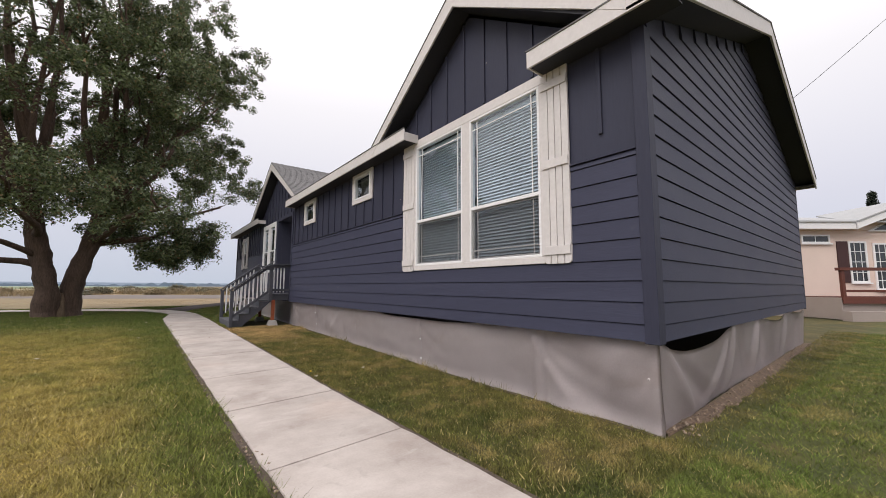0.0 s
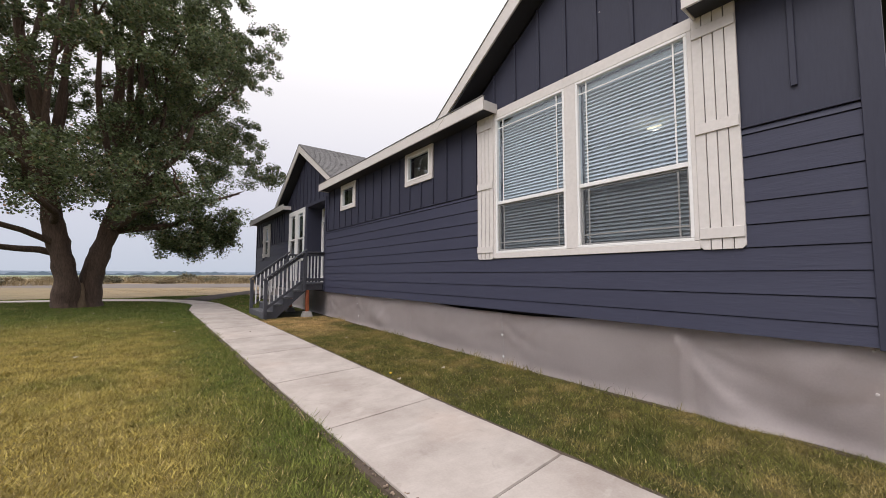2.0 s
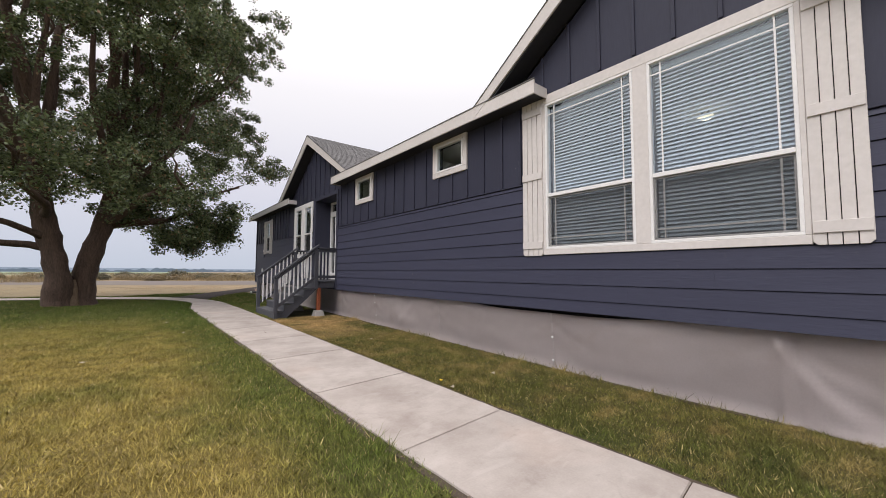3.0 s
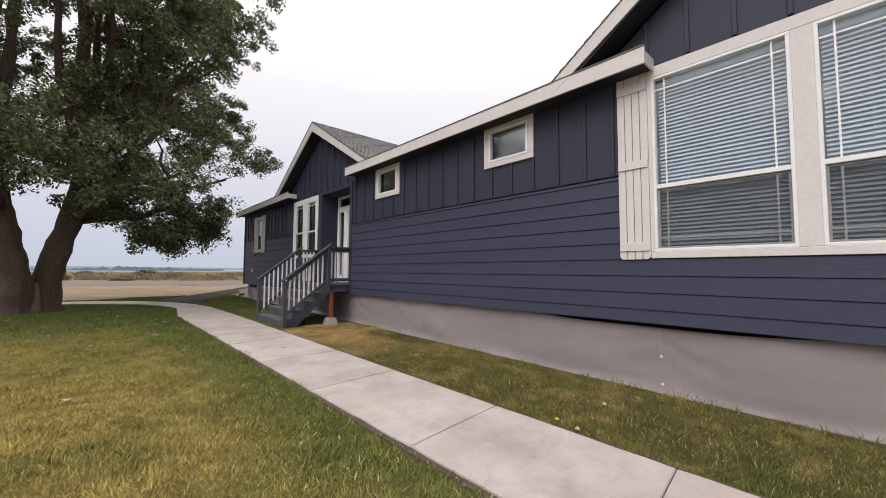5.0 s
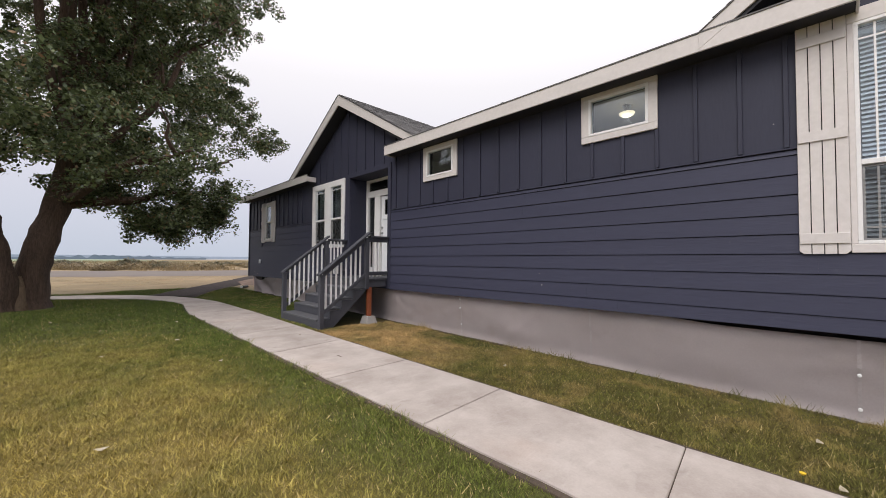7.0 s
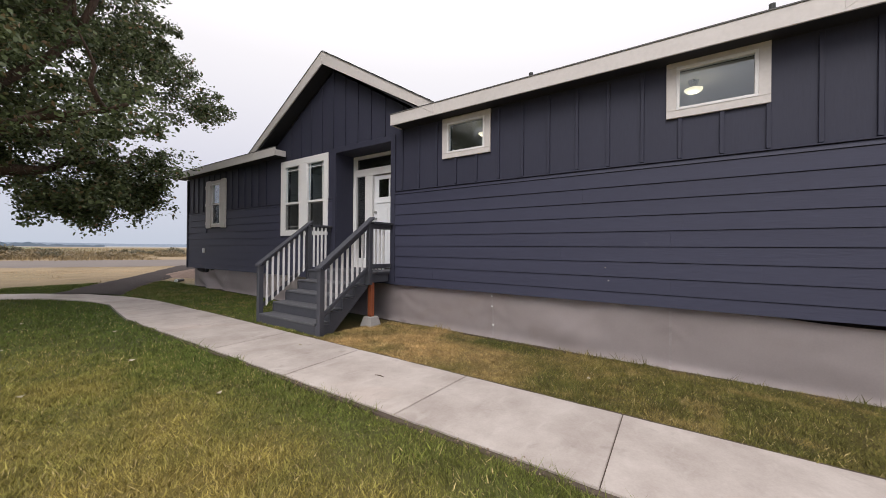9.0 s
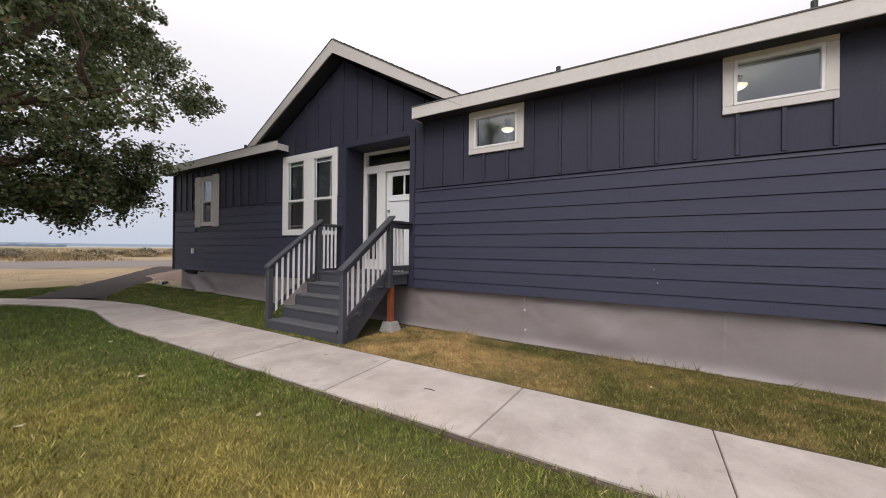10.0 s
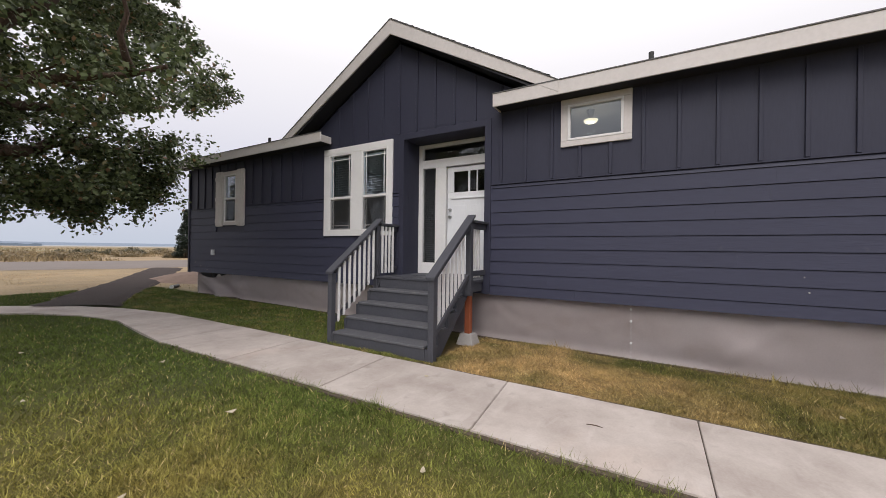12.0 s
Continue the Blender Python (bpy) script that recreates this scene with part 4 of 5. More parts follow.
def front_skirt(u, v):
    y = Y0 + 0.03 + u * (Y1 - 0.35 - Y0)
    z0, z1 = float(rise(y)) - 0.05, skirt_top(y)
    z = z1 + (z0 - z1) * v
    x = 3.66 + 0.06 * v ** 1.5
    x += 0.018 * math.sin(y * 2 * math.pi / 2.5 + 0.6) * math.sin(math.pi * v)
    # slack folds by the near corner and at the far end
    for c, w, a in ((2.45, 0.55, 0.045), (20.6, 0.9, 0.085)):
        e = math.exp(-((y - c) / w) ** 2)
        x += a * e * math.sin((y - c) * 5 + v * 4.5) * (0.3 + v)
    x += 0.020 * math.exp(-((y - 9.2) / 0.6) ** 2) * math.sin((v * 6 + (y - 9) * 3))
    x += 0.010 * noise.noise(Vector((y * 1.7, v * 3, 2))) + 0.004 * noise.noise(Vector((y * 6, v * 5, 4)))
    # swags hanging between the pinned seams
    for s0, s1 in zip(SEAMS, SEAMS[1:]):
        if s0 <= y <= s1:
            q = (y - s0) / (s1 - s0)
            sag = 4 * q * (1 - q)
            k = 0.5 + 0.5 * math.sin(s0 * 7.3)
            for at, deep, a in ((0.03 + 0.06 * k, 0.22 + 0.25 * k, 0.010), (0.12, 0.70 - 0.3 * k, -0.008), (0.34, 0.45, 0.006)):
                w = q ** (0.6 + 0.9 * k)
                x -= a * math.exp(-((v - at - deep * 4 * w * (1 - w)) / (0.07 + 0.08 * sag)) ** 2) * (1 - 0.6 * sag)
            # puckers at each pin
            for d, sg in ((y - s0, 1), (s1 - y, -1)):
                x -= 0.008 * math.exp(-(d / 0.07) ** 2) - 0.007 * math.exp(-((d - 0.11 - 0.25 * v) / 0.06) ** 2) * (1 - v)
    x -= 0.05 * max(0.0, (v - 0.82) / 0.18) ** 2
    # creases sweeping from the pinned seam toward the corner
    if y < 2.95:
        d = (2.95 - y) / 1.4
        for end, fall, a in ((0.86, 3.6, 0.017), (0.60, 2.6, 0.014), (0.30, 2.0, 0.010)):
            x += a * math.exp(-((v - 0.06 - end * (1 - math.exp(-fall * d))) / (0.05 + 0.10 * d)) ** 2) * math.exp(-1.2 * d)
            x -= a * math.exp(-((v - 0.20 - end * (1 - math.exp(-fall * d))) / (0.06 + 0.12 * d)) ** 2) * math.exp(-1.2 * d)
    x -= 0.022 * math.exp(-((y - 2.93) / 0.05) ** 2) - 0.02 * math.exp(-((y - 2.82) / 0.05) ** 2)
    x -= 0.03 * math.exp(-((y - 1.75 - v * 0.5) / 0.14) ** 2) * (1 - v)
    x -= 0.015 * math.exp(-((y - 8.6 - v * 0.9) / 0.12) ** 2) * (1 - v) * v * 4
    return x, y, z


skirt = drape("skirting", 560, 22, front_skirt, "taupe vinyl skirting sheet along the house foot")


def end_skirt(u, v):
    x = 3.68 + u * (BX - 3.75)
    s1 = math.sin(math.pi * min(u / 0.285, 1) ** 0.66)
    s2 = math.sin(math.pi * max(0, min((u - 0.45) / 0.26, 1)))
    s3 = math.sin(math.pi * max(0, min((u - 0.78) / 0.2, 1)))
    z1 = 0.835 - 0.185 * s1 - 0.10 * s2 - 0.08 * s3
    z = z1 + (-0.06 - z1) * v
    out = 0.02 - 0.07 * v + 0.015 * math.sin(x * 1.6 + v * 1.3) * (0.3 + v) + 0.006 * noise.noise(Vector((x * 1.4, v * 3, 5)))
    # rolled rim along the sag
    rim = min(1, max(0, (u - 0.10) / 0.08)) if u < 0.3 else 1
    out += (0.05 * s1 * rim + 0.06 * s2 + 0.05 * s3) * (1 - v) ** 4 + 0.02 * s1 * math.sin(math.pi * v)
    # creases falling from the pinned points
    for c, lean, w, a in ((0.015, 0.085, 0.012, 0.035), (0.04, 0.13, 0.02, -0.03), (0.255, -0.10, 0.012, 0.03), (0.285, -0.03, 0.010, 0.035), (0.33, 0.05, 0.013, -0.025), (0.44, -0.04, 0.012, 0.04), (0.475, 0.02, 0.012, -0.035), (0.60, 0.03, 0.014, 0.03), (0.72, -0.03, 0.012, 0.035), (0.86, 0.02, 0.014, -0.03)):
        out += 1.6 * a * math.exp(-((u - c - lean * v) / (w * (0.7 + v))) ** 2) * math.sin(math.pi * (0.12 + 0.8 * v))
    out *= min(1, u * 30 + 0.05)
    return x, end_y(x) + 0.05 - out, z


drape("skirting", 220, 16, end_skirt, "loose taupe vinyl skirting sagging from the house end")
for y in (5.34, 7.90, 10.40, 14.9, 17.4):
    bm = bmesh.new()
    u = (y - Y0 - 0.03) / (Y1 - 0.35 - Y0)
    half = 0.014 / (Y1 - 0.35 - Y0)
    pts = [[Vector(front_skirt(u + du, k / 12)) + Vector((-0.010, 0, 0)) for k in range(13)] for du in (-half, half)]
    va, vb = [[bm.verts.new(p) for p in col] for col in pts]
    for k in range(12):
        bm.faces.new((va[k], vb[k], vb[k + 1], va[k + 1]))
    bmesh.ops.solidify(bm, geom=list(bm.faces), thickness=0.0012)
    part("seam_tape", bm, STRAP, skirt, "pale tape over a seam")
    for zw in {5.34: (0.42, 0.10), 10.40: (0.74, 0.574, 0.264), 14.9: (0.6, 0.35)}.get(y, ()):
        v = (skirt_top(y) - zw) / (skirt_top(y) - float(rise(y)) + 0.05)
        p = Vector(front_skirt(u, v))
        part("washer", tube(bmesh.new(), [(p.x - 0.008, p.y, p.z), (p.x - 0.019, p.y, p.z), (p.x - 0.021, p.y, p.z)], [0.016, 0.016, 0.007], 12), PLASTIC, skirt, "white plastic washer")
for z in (0.77, 0.46):
    v = (skirt_top(1.64) - z) / (skirt_top(1.64) + 0.05)
    p = Vector(front_skirt((1.64 - Y0 - 0.03) / (Y1 - 0.35 - Y0), v))
    part("washer", tube(bmesh.new(), [(p.x + 0.002, p.y, z), (p.x - 0.010, p.y, z), (p.x - 0.012, p.y, z)], [0.011, 0.011, 0.005], 12), STRAP, skirt, "pale plastic washer")


# ---- entry steps ----
SA, SB = 12.62, 14.37            # outer sides of the stair
STEPS_Z0 = 0.085
TOPZ = 1.055
steps = thing("entry_steps", (2.4, 13.5, 0.08), "grey painted wooden steps with white balusters at the door", "stairs")
RUN, FRONT = 0.265, 1.90
RISE = (TOPZ - STEPS_Z0) / 5
for k in range(5):
    zt = STEPS_Z0 + RISE * (k + 1)
    x0 = FRONT + RUN * k
    if k < 4:
        part("tread", soft(boxes((x0 - 0.02, x0 + RUN + 0.02, SA + 0.045, SB - 0.045, zt - 0.038, zt)), 0.006), TREADP, steps, "grey tread, lighter than the risers")
    part("riser", soft(boxes((x0, x0 + 0.02, SA + 0.046, SB - 0.046, zt - RISE + 0.001, zt - 0.039)), 0.002), DECKP, steps)
LX = FRONT + RUN * 4             # landing edge
for k in range(4):
    w = (FX - 0.03 - LX + 0.02) / 4
    part("deck_board", soft(boxes((LX - 0.02 + k * w + 0.003, LX - 0.02 + (k + 1) * w - 0.003, SA - 0.03, SB + 0.03, TOPZ - 0.038, TOPZ)), 0.004), DECKP, steps)
for y in (SA, SB - 0.04):
    part("deck_beam", soft(boxes((LX + 0.062, FX - 0.03, y, y + 0.04, TOPZ - 0.19, TOPZ - 0.039)), 0.003), DECKP, steps)
for ya_, yb_ in ((SA, SA + 0.04), (SB - 0.04, SB)):
    poly = [(FRONT + 0.0, ya_, STEPS_Z0 - 0.01), (FRONT + 0.0, ya_, STEPS_Z0 + RISE - 0.04)]
    for k in range(1, 5):
        poly += [(FRONT + RUN * k, ya_, STEPS_Z0 + RISE * k - 0.04), (FRONT + RUN * k, ya_, STEPS_Z0 + RISE * (k + 1) - 0.04)]
    poly += [(LX + 0.06, ya_, TOPZ - 0.04), (LX + 0.06, ya_, TOPZ - 0.24), (FRONT + 0.32, ya_, STEPS_Z0 - 0.01)]
    part("stringer", prism(bmesh.new(), poly, (0, yb_ - ya_, 0)), DECKP, steps)
for side, y in ((-1, SA + 0.0), (1, SB - 0.0)):
    yo = y - 0.045 if side < 0 else y + 0.045
    lowp = part("newel_post", soft(boxes((FRONT - 0.005, FRONT + 0.085, yo - 0.044, yo + 0.044, 0.05, 1.16)), 0.006), DECKP, steps)
    highp = part("newel_post", soft(boxes((LX - 0.02, LX + 0.07, yo - 0.044, yo + 0.044, TOPZ - 0.22, 1.95)), 0.006), DECKP, steps)
    # sloping rails
    xa, xb = FRONT - 0.03, LX + 0.085
    sl_ = (1.985 - 1.155) / (LX - FRONT + 0.02)

    def slope_bar(z_off, h, w, a, b, name, lift=0.0):
        z_a, z_b = 1.155 + z_off + sl_ * (a - FRONT), 1.155 + z_off + sl_ * (b - FRONT)
        return part(name, soft(prism(bmesh.new(), [(a, yo - w, z_a), (b, yo - w, z_b), (b, yo - w, z_b + h), (a, yo - w, z_a + h)], (0, 2 * w, 0)), 0.005), DECKP, steps)
    slope_bar(0.005, 0.042, 0.07, xa, xb, "handrail")
    slope_bar(-0.10, 0.085, 0.018, FRONT + 0.087, LX - 0.022, "top_rail")
    slope_bar(-0.86, 0.085, 0.018, FRONT + 0.087, LX - 0.022, "bottom_rail")
    part("handrail", soft(boxes((LX + 0.087, FX - 0.02, yo - 0.07, yo + 0.07, 1.955, 1.995)), 0.005), DECKP, steps)
    part("top_rail", soft(boxes((LX + 0.072, FX - 0.02, yo - 0.018, yo + 0.018, 1.865, 1.952)), 0.004), DECKP, steps)
    part("bottom_rail", soft(boxes((LX + 0.072, FX - 0.02, yo - 0.018, yo + 0.018, 1.13, 1.21)), 0.004), DECKP, steps)
    for k in range(8):
        x = FRONT + 0.155 + k * 0.113
        z0, z1 = 1.155 - 0.86 + sl_ * (x - FRONT) - 0.0, 1.155 - 0.02 + sl_ * (x - FRONT)
        yb2 = yo + (0.036 if side < 0 else -0.036)
        poly = [(x - 0.017, yb2 - 0.017, z0 - 0.02), (x + 0.017, yb2 - 0.017, z0 + 0.015), (x + 0.017, yb2 - 0.017, z1), (x - 0.017, yb2 - 0.017, z1 - 0.03)]
        part("baluster", soft(prism(bmesh.new(), poly, (0, 0.034, 0)), 0.003), WHITE, steps, "white painted baluster")
    for k in range(4):
        x = LX + 0.125 + k * 0.098
        yb2 = yo + (0.036 if side < 0 else -0.036)
        part("baluster", soft(boxes((x - 0.017, x + 0.017, yb2 - 0.017, yb2 + 0.017, 1.10, 1.94)), 0.003), WHITE, steps, "white painted baluster")
for y in (SA + 0.02, SB - 0.02):
    part("support_post", soft(boxes((3.05, 3.14, y - 0.045, y + 0.045, 0.24, TOPZ - 0.19)), 0.005), RUST, steps, "rusty red support post")
    pb = thing("pier_block", (3.09, y, 0.06), "small grey concrete pier block under the steps", "block", "pier blocks")
    bm = bmesh.new()
    v = [bm.verts.new((3.095 + sx * q, y + sy * q, z)) for q, z in ((0.15, 0.04), (0.10, 0.24)) for sx, sy in ((-1, -1), (1, -1), (1, 1), (-1, 1))]
    for q in ((0, 1, 5, 4), (1, 2, 6, 5), (2, 3, 7, 6), (3, 0, 4, 7), (4, 5, 6, 7), (3, 2, 1, 0)):
        bm.faces.new([v[i] for i in q])
    part("block", soft(bm, 0.012), BLOCK, pb)

# ---- under the far corner ----
prop = thing("support_stack", (3.8, 21.9, 0.2), "stack of grey blocks under the house corner", "blocks")
for k in range(3):
    part("block", soft(boxes((3.72, 4.12, 21.78, 21.98, 0.20 + 0.195 * k, 0.39 + 0.195 * k)), 0.01), BLOCK, prop)
tyre = thing("wheel", (3.86, 21.0, 0.5), "black tyre of the transport axle under the house", "wheel")
bm = bmesh.new()
prof = [(0.19, -0.09), (0.33, -0.10), (0.36, -0.06), (0.36, 0.06), (0.33, 0.10), (0.19, 0.09)]
seg = 28
rings = [[bm.verts.new((3.86 + o, 20.95 + r * math.cos(2 * math.pi * k / seg), 0.58 + r * math.sin(2 * math.pi * k / seg))) for r, o in prof] for k in range(seg)]
for k in range(seg):
    for j in range(len(prof)):
        bm.faces.new((rings[k][j], rings[(k + 1) % seg][j], rings[(k + 1) % seg][(j + 1) % len(prof)], rings[k][(j + 1) % len(prof)]))
part("tyre", bm, RUBBER, tyre, smooth=True)
part("rim", tube(bmesh.new(), [(3.80, 20.95, 0.58), (3.92, 20.95, 0.58)], [0.19, 0.19], 20), STEEL, tyre)


# ---- cottonwood ----
TREE = Vector((-2.62, 20.15, 0.0))
tree = thing("tree", (TREE.x, TREE.y, 0.18), "large twin-trunked cottonwood with full green crown", "tree")


def bend_line(p, q, n, sag, seed):
    p, q = Vector(p), Vector(q)
    out = []
    for i in range(n + 1):
        t = i / n
        w = p.lerp(q, t)
        amp = math.sin(math.pi * t) * sag
        w += Vector((noise.noise(Vector((seed, t * 2, 0))), noise.noise(Vector((seed, t * 2, 5))), noise.noise(Vector((seed, t * 2, 9))) * 0.6)) * amp
        out.append(w)
    return out


def taper(n, r0, r1):
    return [r0 + (r1 - r0) * (i / n) ** 0.8 for i in range(n + 1)]


stems = []
for nm, base, pts, rad in (
    ("trunk", (-2.86, 19.9), [(-2.86, 19.9, 0.0), (-2.88, 19.9, 0.35), (-2.95, 19.85, 1.2), (-3.15, 19.8, 2.2), (-3.38, 19.7, 3.2), (-3.6, 19.7, 4.6)], [0.46, 0.36, 0.32, 0.30, 0.28, 0.26]),
    ("trunk", (-2.36, 20.25), [(-2.36, 20.25, 0.0), (-2.37, 20.25, 0.35), (-2.33, 20.3, 1.2), (-2.14, 20.4, 2.2), (-1.88, 20.5, 3.2), (-1.65, 20.5, 4.6)], [0.46, 0.36, 0.32, 0.31, 0.30, 0.27])):
    # smooth the line of the stem
    fine_p, fine_r = [], []
    for i in range(len(pts) - 1):
        for k in range(5):
            t = k / 5
            fine_p.append(Vector(pts[i]).lerp(Vector(pts[i + 1]), t)), fine_r.append(rad[i] + (rad[i + 1] - rad[i]) * t)
    fine_p.append(Vector(pts[-1])), fine_r.append(rad[-1])
    part(nm, tube(bmesh.new(), fine_p, fine_r, 22, 0.30), BARK, tree, smooth=True)
    stems.append(Vector(pts[-1]))
part("burl", tube(bmesh.new(), [(-2.58, 19.86, 0.0), (-2.57, 19.88, 0.35), (-2.56, 19.95, 0.7), (-2.56, 20.05, 1.0)], [0.22, 0.16, 0.12, 0.04], 14, 0.6), PALEBARK, tree, "pale burl between the trunks", True)
CEN, RAD = Vector((-3.2, 20.2, 9.2)), Vector((6.5, 6.2, 9.0))
rng = random.Random(11)
ends = []
BOUGHS = []
for s, stem in enumerate(stems):
    for k in range(9):
        a = rng.uniform(0, 2 * math.pi)
        if s == 0:
            a = math.pi + rng.uniform(-1.7, 1.7)
        else:
            a = rng.uniform(-1.7, 1.7)
        el = rng.uniform(0.15, 1.35)
        tip = CEN + Vector((RAD.x * math.cos(a) * math.cos(el), RAD.y * math.sin(a) * math.cos(el), RAD.z * (math.sin(el) * 0.95 - 0.25))) * rng.uniform(0.75, 0.92)
        BOUGHS.append((stem + Vector((0, 0, -0.25 - 0.5 * rng.random())), tip, 0.11 + 0.09 * rng.random()))
BOUGHS += [((-3.12, 19.8, 2.0), (-8.0, 18.6, 3.2), 0.13), ((-3.18, 19.8, 2.3), (-7.0, 16.2, 4.1), 0.12), ((-1.95, 20.45, 2.95), (1.9, 20.4, 3.7), 0.17), ((-1.9, 20.45, 3.1), (0.3, 15.9, 4.0), 0.15), ((-3.35, 19.7, 3.1), (-3.6, 14.9, 4.4), 0.14), ((-1.82, 20.5, 3.6), (2.6, 21.6, 5.2), 0.16)]
BOUGHS += [((-3.56, 19.7, 4.3), (-4.6, 19.0, 14.5), 0.17), ((-3.56, 19.7, 4.3), (-3.2, 20.6, 16.0), 0.16), ((-3.3, 19.7, 4.2), (-6.2, 18.8, 12.0), 0.14), ((-1.70, 20.5, 4.3), (-1.2, 20.0, 15.5), 0.17), ((-1.70, 20.5, 4.3), (0.6, 19.2, 13.0), 0.16),
           ((-1.70, 20.5, 4.2), (-2.4, 18.2, 13.5), 0.14), ((-1.68, 20.5, 4.3), (1.9, 20.6, 10.0), 0.13)]
for i, (p, q, r) in enumerate(BOUGHS):
    line = bend_line(p, q, 9, 0.9, i * 3.7)
    part("limb", tube(bmesh.new(), line, taper(9, r, 0.03), 8, 0.2), BARK, tree, smooth=True)
    for j in range(3):
        m_ = line[4 + j * 2]
        d = (Vector(q) - Vector(p)).normalized()
        e = m_ + (d * 0.7 + Vector((rng.uniform(-1, 1), rng.uniform(-1, 1), rng.uniform(-0.3, 0.9)))) * rng.uniform(0.6, 1.2)
        part("branch", tube(bmesh.new(), bend_line(m_, e, 5, 0.3, i + j), taper(5, r * 0.4, 0.012), 6), BARK, tree, smooth=True)
        ends.append(e)


def leaves(seed, centres, spreads, count, size):
    """Leaf blades, each a folded diamond, in clumps round the centres."""
    r = np.random.default_rng(seed)
    k = len(centres) * count
    c = np.repeat(centres, count, 0)
    s = np.repeat(spreads, count)
    d = r.normal(size=(k, 3))
    d /= np.linalg.norm(d, axis=1)[:, None]
    p = c + d * (r.random(k) ** 0.45 * s)[:, None] * np.array([1.0, 1.0, 0.95])
    n = r.normal(size=(k, 3)) * 0.8 + d * 0.5 + np.array([0, 0, 0.9])
    n /= np.linalg.norm(n, axis=1)[:, None]
    u = np.cross(n, r.normal(size=(k, 3)))
    u /= np.linalg.norm(u, axis=1)[:, None]
    w = np.cross(n, u)
    L = (size * r.uniform(0.6, 1.3, k))[:, None]
    co = np.stack([p - u * L, p + w * L * 0.62 - n * L * 0.12, p + u * L * 0.9, p - w * L * 0.62 - n * L * 0.12], 1).reshape(-1, 3)
    return co, np.arange(4 * k).reshape(-1, 4)


r_ = np.random.default_rng(5)
cand = r_.normal(size=(9000, 3))
cand /= np.linalg.norm(cand, axis=1)[:, None]
rad_ = r_.random(9000) ** 0.36
lump = np.array([0.84 + 0.30 * noise.noise(Vector(v) * 2.6) + 0.10 * noise.noise(Vector(v) * 6) for v in cand])
cl = np.array(CEN) + cand * (rad_ * np.clip(lump + 0.12, 0.60, 1.12))[:, None] * np.array(RAD)
cl[:, 0] += 0.13 * np.maximum(0, cl[:, 0] - CEN.x)
cl[:, 1] += 0.27 * np.maximum(0, cl[:, 0] - CEN.x)   # leans away from the walk
hr = np.hypot(cl[:, 0] - CEN.x, cl[:, 1] - CEN.y)
toward = (cl[:, 0] - CEN.x) * 0.5 - (cl[:, 1] - CEN.y) * 0.85
floor_ = np.maximum(5.7 - 0.46 * hr - 0.16 * toward, 2.85) + 0.62 * np.maximum(0, cl[:, 0] - CEN.x - 3.0)
gap = np.array([noise.noise(Vector(v) * 0.55 + Vector((3, 1, 7))) for v in cl])
fine_gap = np.array([noise.noise(Vector(v) * 1.3 + Vector((1, 8, 2))) for v in cl])
high = np.clip((cl[:, 2] - 6.0) / 4.0, 0, 1)
ok = (cl[:, 2] > floor_) & (gap + 0.4 * fine_gap * high > -0.10 + 0.03 * high + 0.08 * (cl[:, 0] < CEN.x - 1.5) * high) & (rad_ > 0.45)
ok &= r_.random(9000) > 0.03 * high + 0.25 * ((toward > 0.5) & (cl[:, 2] > 4.4) & (np.abs(cl[:, 0] + 2.4) < 2.6))
cl = cl[ok][:3900]
# boughs of foliage: lobes whose clumps sit on their upper side, with loose clumps between
mid = cl[::10]
arm = r_.normal(size=(len(mid), 9, 3))
arm /= np.linalg.norm(arm, axis=2)[..., None]
arm[..., 2] = np.abs(arm[..., 2]) * 0.75 - 0.15
lobes = (mid[:, None] + arm * r_.uniform(0.35, 1.0, (len(mid), 9, 1))).reshape(-1, 3)
cl = np.concatenate([lobes, cl[5::6]])
facing = (cl[:, 0] - CEN.x) * 0.35 - (cl[:, 1] - CEN.y) * 0.94
cl = cl[r_.random(len(cl)) > 0.80 * step(0.2, 2.2, facing) * (1 - 0.9 * step(7.0, 9.0, cl[:, 2])) * (0.45 + 0.55 * step(3.8, 5.0, cl[:, 2]))]
# drooping fringe on the open sides
fr_a = r_.uniform(-2.3, -0.62, 90)
fr_r = r_.uniform(3.6, 5.7, 90)
fringe = np.stack([CEN.x + fr_r * np.cos(fr_a), CEN.y + fr_r * np.sin(fr_a), 3.0 + np.maximum(0, fr_a + 1.3) + r_.random(90) ** 1.4 * 2.2], -1)
# the low lobe that hangs toward the house
lx = r_.uniform(-1.3, 2.4, 125)
lobe = np.stack([lx, 20.8 + r_.normal(size=125) * 0.8, 2.5 + 0.24 * (lx - 0.5) ** 2 + np.abs(r_.normal(size=125)) * 0.75], -1)
# sprays hanging below the lobe
sx, sd = np.repeat(r_.uniform(-1.2, 2.3, 16), 5), np.tile(np.arange(5) * 0.17, 16)
spray = np.stack([sx + r_.normal(size=80) * 0.10, 20.6 + r_.normal(size=80) * 0.25, 2.72 + 0.22 * (sx - 0.5) ** 2 - sd * np.repeat(r_.uniform(0.3, 1.15, 16), 5)], -1)
# foliage round the forks of the trunks
fork = np.array([-2.7, 19.6, 4.3]) + r_.normal(size=(70, 3)) * np.array([1.5, 0.7, 0.55])
cl = np.concatenate([cl, fringe, lobe, spray, fork, np.array([tuple(e) for e in ends])])
